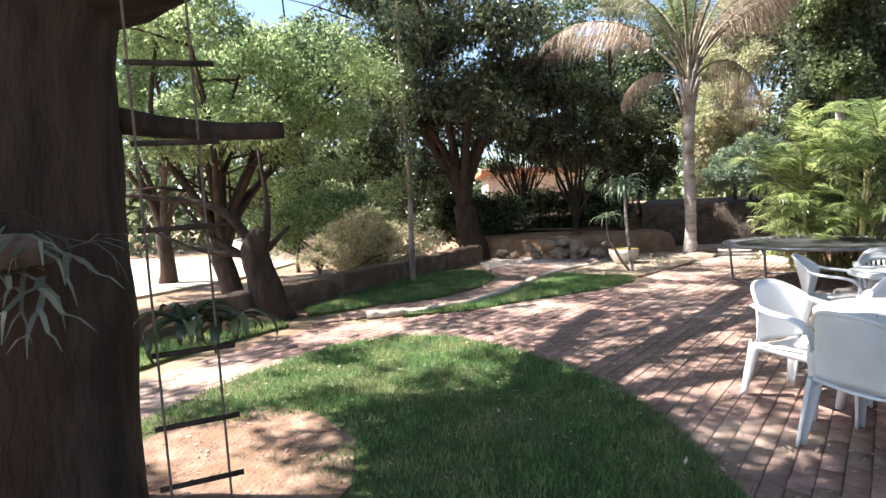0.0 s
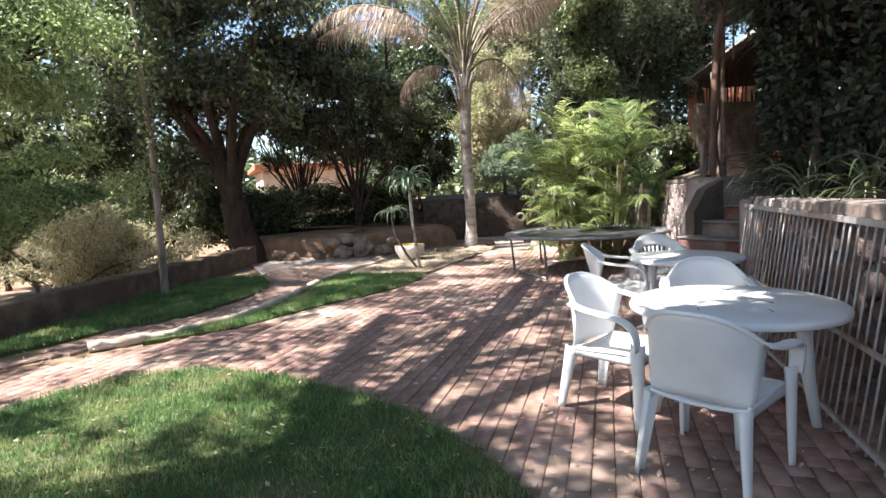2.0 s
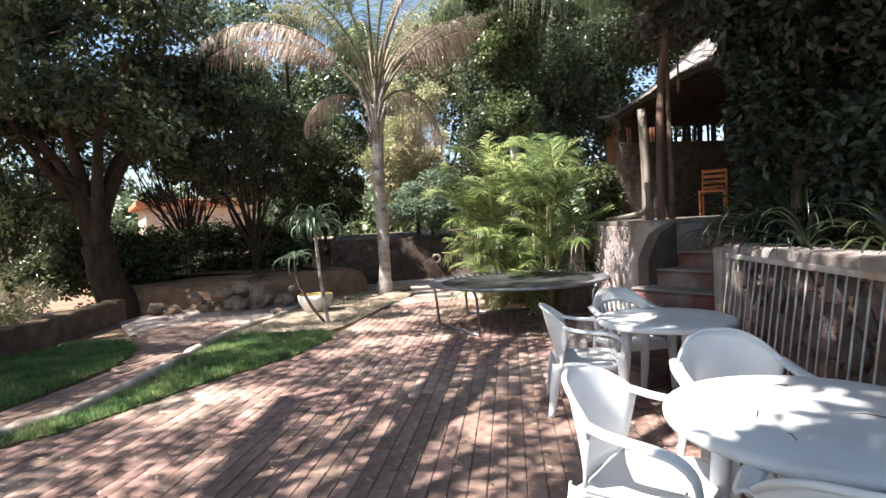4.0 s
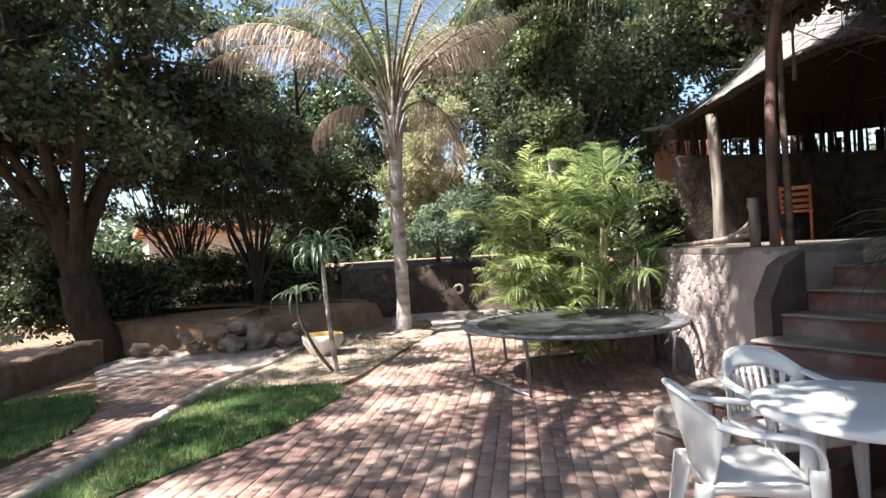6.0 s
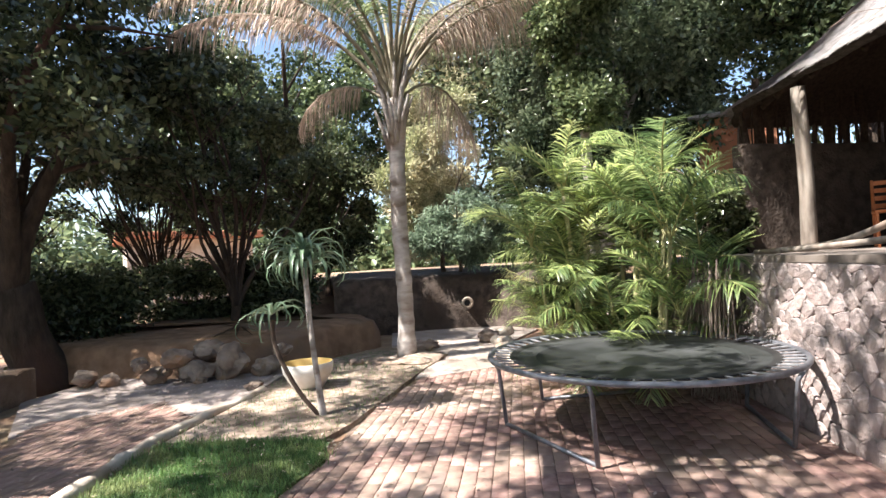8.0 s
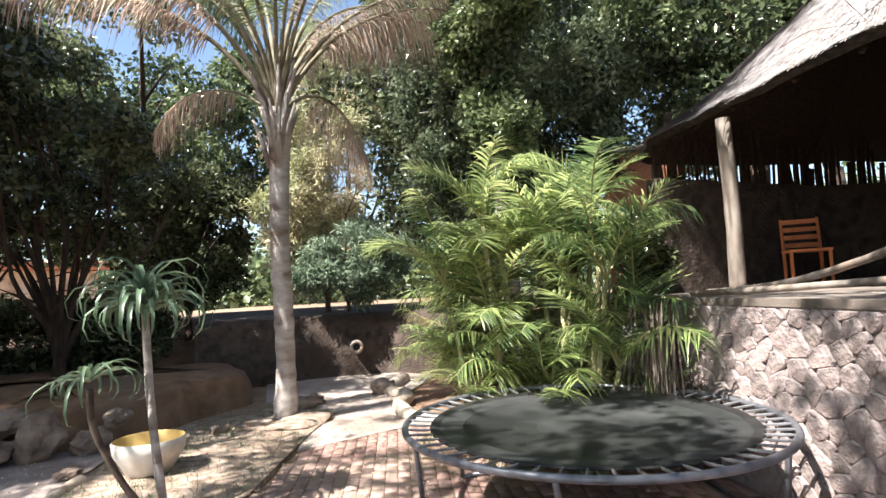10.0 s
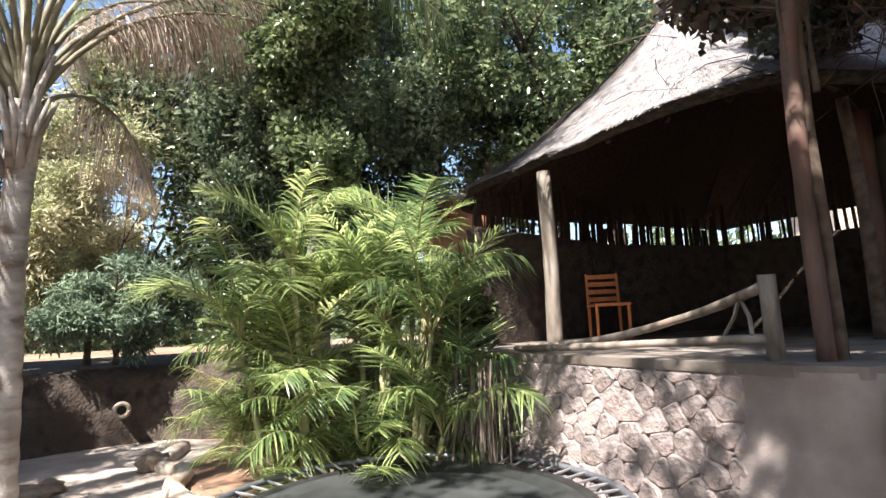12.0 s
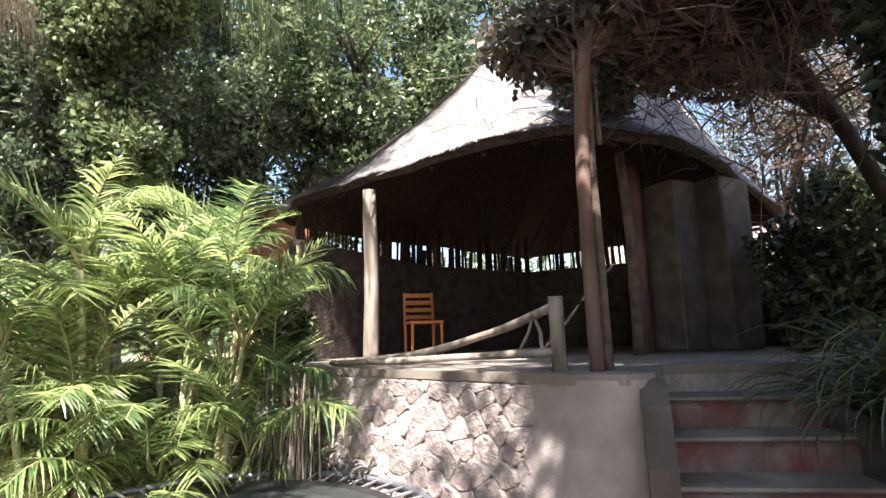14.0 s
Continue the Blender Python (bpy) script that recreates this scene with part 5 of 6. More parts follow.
def strap_plant(name, at, n, L, w, droop, seed, mat, label, category="plant", up=1.1, spread=6.283, a0=0.0, group="", stem=None):
    """Long strap leaves from one point, arching and channelled."""
    t = thing(name, at, label, category, group)
    rnd = random.Random(seed)
    s = Shape()
    for k in range(n):
        a = a0 + spread * (k + rnd.random() * .7) / n
        el = up * rnd.uniform(0.35, 1.15)
        ll = L * rnd.uniform(0.6, 1.15)
        d = Vector((math.cos(a), math.sin(a), 0))
        sd = Vector((-d.y, d.x, 0))
        p, e = Vector((0, 0, 0)), el
        P = [p]
        for j in range(8):
            p = p + (d * math.cos(e) + Vector((0, 0, math.sin(e)))) * ll / 8
            e -= droop * rnd.uniform(0.7, 1.2) / 8 * (0.4 + j / 4)
            P.append(p)
        vs = []
        for j, p in enumerate(P):
            ww = w * (1 - (j / 8) ** 2.2) * 0.5 + 0.001
            vs += [p - sd * ww + Vector((0, 0, ww * .5)), p - Vector((0, 0, ww * .2)), p + sd * ww + Vector((0, 0, ww * .5))]
        fs = []
        for j in range(8):
            for i in (0, 1):
                fs.append((3 * j + i, 3 * j + i + 1, 3 * j + i + 4, 3 * j + i + 3))
        s.add(vs, fs)
    s.ob("leaves", mat, t, smooth=True)
    return t


def aloe():
    t = strap_plant("tree_aloe", (3.68, 11.15, 1.55), 64, 0.84, 0.045, 3.7, 3, L_aloe, "slim-stemmed tree aloe with arching grey-green leaves", "plant", 1.5)
    s = Shape()
    s.tube(smooth_line([(0.12, -0.05, -1.64), (0.08, -0.03, -1.2), (0.03, 0, -.6), (0, 0, 0.06)], 4), [.055, .045, .04, .035, .035, .03, .03, .03, .03, .03, .028, .028, .028], 9, .06).ob("stem", M_palmbark, t, "bare grey-brown stem", smooth=True)
    s = Shape()
    s.tube(smooth_line([(0.12, -0.05, -1.6), (-0.12, 0.02, -1.25), (-0.32, 0.05, -.8), (-0.35, 0.05, -.5)], 4), .024, 8, .06).ob("side_stem", M_twig, t, smooth=True)
    u = strap_plant("tree_aloe_shoot", (3.33, 11.2, 1.1), 20, 0.62, 0.03, 3.4, 8, L_aloe, "lower rosette of the tree aloe with long drooping leaves", "plant", 0.9)


aloe()


def staghorn():
    t = thing("staghorn_fern", (-1.5, 1.95, 1.42), "pale staghorn fern hanging on the big trunk", "fern")
    rnd = random.Random(4)
    for k in range(26):
        s = Shape()
        a = rnd.uniform(-2.6, 0.5)
        d = Vector((math.cos(a), math.sin(a), rnd.uniform(-0.9, 0.5))).normalized()
        L = rnd.uniform(0.16, 0.42)
        o = Vector((rnd.uniform(-.12, .12), rnd.uniform(-.05, .05), rnd.uniform(-.14, .12)))
        side = Vector((-d.y, d.x, 0))

        def blade(p, q, w0, w1):
            m = p.lerp(q, .5) + Vector((0, 0, .015))
            n = len(s.v)
            s.add([p - side * w0, p + side * w0, m - side * (w0 + w1) * .6, m + side * (w0 + w1) * .6, q - side * w1, q + side * w1], [(0, 1, 3, 2), (2, 3, 5, 4)])
        p1 = o + d * L * .5 + Vector((0, 0, .02 - L * .05))
        blade(o, p1, .006, .014)
        for q in (-1, 1):
            e = p1 + (d * .8 + side * .6 * q + Vector((0, 0, rnd.uniform(-.9, -.1)))).normalized() * L * .35
            blade(p1, e, .011, .008)
            for g in (-1, 1):
                if rnd.random() < .75:
                    f = e + (d * .5 + side * (.5 * q + .5 * g) + Vector((0, 0, rnd.uniform(-1.2, -.3)))).normalized() * L * .3
                    blade(e, f, .007, .0015)
        s.ob("frond", L_stag, t, smooth=True)
    nest = Shape()
    nest.lathe([(0, .05), (.08, .045), (.13, .0), (.12, -.06), (0, -.08)], 14).ob("shield_leaf", M_twig, t, "brown papery shield leaf", smooth=True)


L_stag = leafmat("leaf_staghorn", (0.10, 0.125, 0.10), (0.19, 0.21, 0.17), (0.07, 0.08, 0.06), 0.6, 0.2)
staghorn()
for k, (x, y, z) in enumerate([(-1.0, 2.5, 0.98), (-1.15, 2.42, 1.02)]):
    strap_plant("hanging_fern", (x, y, z), 16, 0.34, 0.06, 3.0, 60 + k, L_dark, "dark limp-leaved plant hanging from the ladder", "plant", 0.8, group="plants on the ladder")


def pot():
    t = thing("planter_bowl", (4.10, 12.55, 0.02), "white-painted planter bowl with a yellow inside on the dry bed", "planter")
    Shape().lathe([(0.0, 0.0), (0.2, 0.0), (0.225, 0.05), (0.315, 0.2), (0.33, 0.31), (0.315, 0.325)], 32).ob("bowl", M_pot, t, smooth=True)
    Shape().lathe([(0.315, 0.325), (0.30, 0.31), (0.27, 0.16), (0.0, 0.15)], 32).ob("inside", M_yellow, t, smooth=True)


pot()

# ---- palms ----
M_palmstem = material("green_cane", (0.30, 0.28, 0.14), (0.42, 0.38, 0.22), 5, 0.6, 0.2, stretch=(1, 1, 3))


def fronds_on(t, hubs, spec, seed, mat, dry=None, name="frond", bare=0.16):
    """spec: rows of azimuth, rise, length, droop, width, hang, dry flag, hub."""
    for k, (az, rise, L, droop, w, hang, isdry, hub, nl, wl) in enumerate(spec):
        rib, V, F = frond(L, droop, w, nl, seed + k, hang, rise, bare, wl)
        R = Matrix.Rotation(az, 3, "Z")
        h = Vector(hubs[hub])
        Rn = np.array(R)
        f = mesh_ob(name, V @ Rn.T + np.array(h), F, dry if isdry else mat, t, kind="stuff")
        r_ = Shape()
        r_.v, r_.f = [tuple(R @ Vector(p) + h) for p in rib.v], rib.f
        r_.ob("midrib", M_dryrib if dry else M_frondrib, f, smooth=True)
    return t


M_dryrib = material("dry_midrib", (0.17, 0.145, 0.10), (0.30, 0.27, 0.20), 6, 0.7, 0.2)
M_frondrib = material("midrib", (0.30, 0.30, 0.13), (0.40, 0.36, 0.18), 6, 0.6, 0.1)


def queen_palm():
    b = Vector((5.98, 13.38, 0.1))
    t = thing("queen_palm", b, "tall ringed palm with arching half-dry fronds", "palm")
    s = Shape()
    pts = [(0.02 * math.sin(z * 2), 0, z) for z in np.linspace(-0.1, 4.1, 40)]
    s.tube(pts, [0.165 - 0.04 * min(1, (p[2] + .1) * 1.6) + (0.008 if i % 3 == 0 else 0) + (0.05 * max(0, p[2] - 3.2)) for i, p in enumerate(pts)], 14, 0.04, 2)
    s.ob("trunk", M_palmbark, t, smooth=True)
    rnd = random.Random(6)
    for k in range(16):
        s = Shape()
        a = rnd.uniform(0, 6.28)
        z = rnd.uniform(3.2, 4.1)
        d = Vector((math.cos(a), math.sin(a), 0))
        s.tube([d * .12 + Vector((0, 0, z)), d * .2 + Vector((0, 0, z + .3)), d * rnd.uniform(.3, .42) + Vector((0, 0, z + .65))], [.045, .035, .02], 6)
        s.ob("leaf_base", M_palmbark, t, "old leaf stub", smooth=True)
    spec = []
    for k in range(17):
        az = k * 2.39996
        dry = k % 3 != 1
        rise = rnd.uniform(1.2, 1.5)
        spec.append((az, rise, rnd.uniform(3.8, 4.8), rnd.uniform(1.1, 1.7), 0.55, 0.9 if dry else 0.7, dry and rise < 1.38, 0, 110, 0.017))
    # the drooping fronds that the walk sees side-on
    spec += [(2.75, 1.05, 4.1, 1.75, 0.42, 1.0, True, 0, 170, 0.022), (3.05, 1.15, 4.3, 2.0, 0.42, 1.0, True, 0, 170, 0.022), (-0.6, 1.15, 3.9, 1.75, 0.42, 1.5, True, 0, 120, 0.016),
             (-0.25, 1.2, 4.2, 1.8, 0.45, 1.5, True, 0, 120, 0.016), (2.4, 0.85, 2.1, 2.3, 0.34, 1.3, True, 0, 110, 0.016), (0.5, 0.8, 3.2, 1.9, 0.6, 1.9, True, 0, 90, 0.014)]
    fronds_on(t, [(0, 0, 3.95)], spec, 100, L_queen, L_dry, bare=0.33)


queen_palm()
rock((5.98, 13.38, 0.0), (.6, .5, .12), 40, "palm_mound", M_litter, "low mound of dry earth round the palm's foot")


def areca():
    b = Vector((7.5, 10.3, 0.0))
    t = thing("areca_palm", b, "dense clump of sunlit feathery palms beside the trampoline", "palm")
    rnd = random.Random(21)
    hubs, spec = [], []
    for k in range(32):
        x, y = max(-.8, min(.6, rnd.gauss(-.08, .42))), max(-.8, min(.85, rnd.gauss(0, .5)))
        h = rnd.uniform(0.2, 1.8) if k % 3 else rnd.uniform(1.6, 2.35)
        lean = Vector((x, y, 0)) * 0.35
        Shape().tube([(x, y, -0.05), Vector((x, y, h * .5)) + lean * .4, Vector((x, y, h)) + lean], [.04, .03, .022], 8, .05).ob("stem", M_palmstem, t, smooth=True)
        hubs.append(Vector((x, y, h)) + lean)
        base = math.atan2(y, x)
        for j in range(6):
            az = base + j * 1.05 + rnd.uniform(-.5, .5)
            spec.append((az, rnd.uniform(0.95, 1.5), rnd.uniform(0.8, 1.35) * (1.0 if math.cos(az) < .3 else .8), rnd.uniform(0.7, 1.9), rnd.uniform(.32, .48), rnd.uniform(.0, .55), False, k, 34, 0.021))
    for k in range(54):
        a = math.pi + rnd.uniform(-2.0, 1.7)
        q = rnd.uniform(.5, 1.0)
        hubs.append(Vector((math.cos(a) * q * .9, math.sin(a) * q * 1.15, rnd.uniform(.1, 1.3))))
        spec.append((a + rnd.uniform(-.5, .5), rnd.uniform(.7, 1.4), rnd.uniform(.55, .95), rnd.uniform(1.2, 2.3), .34, rnd.uniform(.05, .5), False, len(hubs) - 1, 30, 0.018))
    fronds_on(t, hubs, spec, 500, L_palm)


areca()


def tall_palm():
    b = Vector((8.1, 11.3, 0.0))
    t = thing("tall_palm", b, "slim pale-stemmed palm rising out of the clump with hanging green fronds", "palm")
    s = Shape()
    s.tube([(0, 0, -.1), (0.02, 0, 1.5), (0.0, .02, 3.2), (-.05, 0, 5.0), (-.05, 0, 6.3)], [.10, .085, .075, .07, .07], 12, .03).ob("trunk", M_palmbark, t, smooth=True)
    spec = []
    rnd = random.Random(52)
    for k in range(14):
        spec.append((k * 2.4, rnd.uniform(.5, 1.3), rnd.uniform(2.2, 2.8), rnd.uniform(1.4, 2.0), .6, .9, False, 0, 54, 0.024))
    spec += [(-1.75, .5, 3.3, 1.8, .75, 1.3, False, 0, 90, .02), (-2.05, .5, 3.4, 1.9, .75, 1.3, False, 0, 90, .02), (-1.45, .5, 3.2, 1.8, .75, 1.3, False, 0, 90, .02), (-1.6, .3, 3.0, 1.6, .7, 1.3, False, 0, 90, .02)]
    fronds_on(t, [(-.05, 0, 6.25)], spec, 900, L_queen)
    V, F = leaves([(rnd.gauss(0, .22), rnd.gauss(0, .22), 3.7 + .28 * k, .42, .42, .34) for k in range(13)], 40000, .085, 53, .3, .3, .6)
    mesh_ob("ivy", V, F, L_mid, t, "glossy ivy wrapped round the upper stem", kind="stuff")


tall_palm()


M_root = material("dry_roots", (0.16, 0.12, 0.095), (0.36, 0.295, 0.25), 8, 0.9, 0.4, island=0.3)


def dry_skirt():
    """Dry hanging stems and roots between the palms and the patio wall."""
    t = thing("dry_creeper", (8.0, 9.35, 0), "grey-brown tangle of dry creeper on the wall's end", "plant")
    rnd = random.Random(13)
    s = Shape()
    for k in range(420):
        x, y = 7.55 + rnd.uniform(-.2, .95) - 8.0, 0
        y = 8.95 + (x + 8.0 - 7.55) * 1.25 + rnd.uniform(-.05, .3) - 9.35
        x -= rnd.uniform(0, .22)
        z = rnd.uniform(.7, 1.5)
        s.tube([(x + rnd.uniform(-.05, .05), y, z), (x - rnd.uniform(0, .12), y + rnd.uniform(-.08, .08), z * .5), (x - rnd.uniform(0, .15), y + rnd.uniform(-.1, .1), 0.0)], [.006, .008, .005], 4)
    s.ob("dry_tangle", M_root, t, kind="stuff")


dry_skirt()

# ---- sapling, shrubs, trees ----


def sapling():
    b = Vector((-0.62, 10.95, 0))
    t = thing("sapling", b, "thin straight sapling with a pale stem in the rear lawn", "tree")
    s = Shape()
    s.tube([(0, 0, -.05), (0, 0, .1), (0.02, 0, 2.0), (-.06, 0, 4.6), (-.05, 0, 6.2)], [.10, .06, .045, .03, .012], 9, .05)
    s.ob("trunk", M_palewood, t, smooth=True)
    V, F = leaves([(0, 0, 2.0 + .4 * k, .22, .22, .3) for k in range(9)], 1100, .09, 8)
    mesh_ob("crown", V, F, L_mid, t, kind="stuff")


sapling()
T = "tree"
tree("shade_tree", (0.95, 16.2, 0), (0.3, 16.3, 6.2), (4.2, 3.2, 3.9), "large dark-leaved tree with leaning forked limbs", 11, L_dark, M_bark, 0.34, 1.5, 60, 40000, 0.15, 0.18, lean=(-.3, 0))
tree("shrub_tree", (4.1, 17.0, .5), (4.0, 17.0, 4.3), (2.5, 1.8, 1.9), "many-stemmed small-leaved tree above the earth bank", 12, L_dark, M_bark, 0.10, 0.4, 34, 19000, 0.12, 0.22, nlimb=16)
tree("shade_tree", (6.6, 20.5, .9), (6.4, 20.2, 6.0), (4.2, 2.5, 4.4), "tall dark evergreen on higher ground", 13, L_mid, M_bark, 0.25, 2.0, 44, 30000, 0.17, 0.22)
tree("ivy_tree", (10.2, 12.9, .2), (10.3, 12.8, 5.4), (2.6, 2.6, 4.2), "tall ivy-clad tree with small glossy leaves", 14, L_ivy, M_palmbark, 0.16, 2.5, 80, 76000, 0.115, 0.19)
tree("ivy_tree", (13.2, 9.6, 1.2), (13.0, 10.9, 6.8), (3.2, 2.6, 4.4), "ivy-clad tree standing behind the shelter", 15, L_mid, M_bark, 0.2, 2.5, 60, 46000, 0.13, 0.19)
tree("feathery_tree", (-3.9, 10.3, -.3), (-3.9, 11.0, 4.0), (3.3, 2.6, 2.3), "spreading tree with light feathery bright green leaves", 16, L_bright, M_bark, 0.2, 1.2, 60, 48000, 0.10, 0.19, nlimb=12, lean=(-.25, .1), slim=.35)
tree("feathery_tree", (-8.5, 17.0, -.6), (-7.5, 16.0, 5.5), (4.5, 2.5, 3.6), "bright green tree beyond the garden wall", 17, L_bright, M_bark, 0.22, 1.8, 40, 24000, 0.17, 0.2, slim=.4)
tree("shade_tree", (-3.5, 22.0, -.6), (-3.2, 22.0, 7.0), (5.0, 2.5, 5.5), "tall grey-green tree beyond the wall", 18, L_mid, M_bark, 0.25, 2.5, 46, 26000, 0.2, 0.2)
tree("straw_shrub", (9.2, 17.4, 1.2), (9.0, 17.3, 3.6), (1.8, 1.2, 2.4), "tall straw-coloured dry shrub in the sun", 19, L_hay, M_twig, 0.06, 0.6, 30, 18000, 0.15, 0.22, category="shrub", slim=.2)
tree("straw_tree", (11.2, 19.2, 1.2), (10.9, 19.0, 6.3), (2.3, 1.2, 3.2), "tall pale straw-leaved tree in full sun", 45, L_hay, M_twig, 0.1, 1.0, 40, 22000, 0.16, 0.22, slim=.25)
tree("grey_shrub", (9.4, 16.9, 1.1), (9.0, 16.3, 2.3), (1.4, .9, 1.1), "grey-green feathery shrub behind the palms", 20, L_fern, M_twig, 0.05, 0.4, 26, 12000, 0.14, 0.24, category="shrub", slim=.18)
tree("shade_tree", (13.5, 17.5, 1.2), (13.0, 17.0, 6.5), (4.0, 2.6, 5.0), "dense dark evergreen on higher ground", 22, L_dark, M_bark, 0.25, 2.0, 46, 40000, 0.19, 0.27)
tree("leafless_tree", (14.5, 1.5, 1.2), (14.5, 1.2, 5.6), (3.8, 3.2, 3.8), "thin wine-tinged tree beyond the shelter", 23, L_wine, M_bark, 0.14, 0.6, 50, 10000, 0.12, 0.2, nlimb=30)
tree("leafless_tree", (11.8, -1.2, 1.2), (12.0, -1.0, 4.8), (3.2, 2.7, 3.4), "dark open tree beside the steps", 24, L_wine, M_bark, 0.14, 0.6, 50, 8000, 0.12, 0.2, nlimb=26)
tree("understorey_tree", (-1.2, 20.5, -.4), (-1.0, 20.3, 3.1), (3.2, 1.2, 2.8), "open many-stemmed tree in the shade behind the hedge", 41, L_dark, M_bark, 0.07, 0.4, 60, 12000, 0.12, 0.14, nlimb=30)
tree("understorey_tree", (3.0, 20.3, .5), (2.8, 20.3, 4.3), (3.0, 1.2, 2.2), "open many-stemmed tree in the shade behind the hedge", 42, L_dark, M_bark, 0.07, 0.4, 60, 18000, 0.12, 0.14, nlimb=30)
tree("understorey_tree", (6.6, 18.6, 1.0), (6.6, 18.6, 3.2), (2.0, 1.0, 2.2), "small dark tree above the rubble wall", 43, L_dark, M_bark, 0.06, 0.4, 46, 20000, 0.12, 0.18, nlimb=24)
tree("understorey_tree", (-5.0, 19.0, -.6), (-5.0, 18.8, 3.0), (2.6, 1.2, 2.6), "open leafy tree beyond the garden wall", 44, L_mid, M_bark, 0.07, 0.5, 50, 20000, 0.13, 0.17, nlimb=20)
tree("hedge_shrub", (0.6, 19.0, -.3), (0.9, 17.6, 0.9), (2.1, .8, 1.1), "dark clipped hedge behind the low wall", 25, L_dark, M_twig, 0.06, .4, 26, 24000, 0.11, 0.35, category="hedge")
tree("hedge_shrub", (3.6, 18.4, .5), (4.2, 18.2, 1.1), (2.5, .8, .85), "dark hedge on top of the bank", 26, L_dark, M_twig, 0.06, .3, 24, 22000, 0.11, 0.35, category="hedge")
tree("wall_shrub", (-2.3, 13.0, -.6), (-1.7, 12.8, .75), (1.9, .9, .95), "sprawling dry-green shrub over the garden wall", 27, L_hay, M_twig, 0.05, .4, 46, 17000, 0.09, 0.2, category="shrub", nlimb=40, slim=.22)
tree("wall_shrub", (-3.6, 16.0, -.6), (-3.6, 15.8, 1.6), (3.4, 1.2, 1.9), "pale green shrub beyond the wall", 28, L_bright, M_twig, 0.05, .4, 46, 17000, 0.12, 0.2, category="shrub", nlimb=24, slim=.35)
tree("creeper_canopy", (6.5, 6.52, 1.45), (6.95, 5.55, 4.35), (2.1, 1.5, 0.85), "tangled dark creeper with round leaves and twigs over the corner pole", 29, L_wine, M_twig, 0.028, 2.1, 70, 22000, 0.075, 0.17, category="creeper", nlimb=60, slim=.85)
# the next tree is added out of view, only to cast shade
tree("shade_tree", (9.6, -1.5, 1.1), (6.7, 5.1, 8.2), (3.0, 2.0, 0.8), "unseen high spreading tree added to shade the steps and the shelter", 33, L_dark, M_bark, 0.22, 3.0, 80, 60000, 0.17, 0.26, nlimb=12, low=-.6)
tree("ivy_tree", (15.8, 9.0, 1.2), (15.0, 8.4, 7.8), (3.0, 3.0, 3.4), "tall leafy tree rising over the thatched roof", 34, L_mid, M_bark, 0.2, 2.5, 46, 32000, 0.15, 0.25)
tree("creeper_spray", (6.6, 6.45, 3.1), (6.95, 6.8, 3.95), (.6, .5, .4), "thin creeper sprays with round leaves over the thatch", 46, L_wine, M_twig, 0.012, 0.3, 40, 1500, 0.085, 0.4, category="creeper", nlimb=30, slim=.85)
tree("creeper_canopy", (5.9, 3.9, 1.1), (5.65, 4.25, 3.15), (0.95, 1.15, 1.75), "creeper curtain coloured shade-dark hanging above the planting bed", 30, L_shade, M_twig, 0.09, 1.2, 60, 36000, 0.085, 0.28, category="creeper", nlimb=30, slim=.5)
tree("creeper_canopy", (5.6, 4.7, 1.1), (5.55, 4.85, 3.1), (0.38, 0.4, 1.7), "hanging creeper coloured shade-dark beside the leaning pole", 38, L_shade, M_twig, 0.05, 1.2, 44, 20000, 0.085, 0.28, category="creeper", nlimb=30, slim=.5)
tree("wall_end_shrub", (8.95, 10.35, .0), (9.05, 9.85, 2.1), (.45, .35, .85), "dark leafy shrub at the end of the shelter's back wall", 39, L_dark, M_twig, 0.04, .4, 26, 14000, 0.09, 0.3, category="shrub")
tree("bed_shrub", (11.2, 3.5, 1.2), (11.2, 3.6, 1.9), (1.2, 1.0, .9), "dark shrub at the shelter's open corner", 37, L_dark, M_twig, 0.05, .4, 26, 16000, 0.1, 0.34, category="shrub")
tree("bed_shrub", (7.9, 3.4, 1.1), (8.7, 3.8, 2.3), (1.2, .9, 1.1), "dark shrub in the shade beside the steps", 31, L_dark, M_twig, 0.05, .4, 26, 16000, 0.1, 0.34, category="shrub")
# even tufts up to 12 take the shade-darkened leaf
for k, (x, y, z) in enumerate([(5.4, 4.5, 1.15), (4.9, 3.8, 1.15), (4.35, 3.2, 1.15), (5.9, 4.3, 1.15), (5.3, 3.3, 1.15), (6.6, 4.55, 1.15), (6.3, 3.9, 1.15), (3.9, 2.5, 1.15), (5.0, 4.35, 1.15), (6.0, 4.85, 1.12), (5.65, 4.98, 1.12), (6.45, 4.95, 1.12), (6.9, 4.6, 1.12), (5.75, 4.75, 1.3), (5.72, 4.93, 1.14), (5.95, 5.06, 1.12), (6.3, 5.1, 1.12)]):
    strap_plant("agapanthus", (x, y, z), 46, 0.7 if k < 9 else 1.1, 0.028, 2.2, 40 + k, L_dark if k % 2 or k > 13 else L_shade, "tuft of long dark strap leaves in the raised bed", "plant", 1.25, group="strap-leaved tufts in the bed")


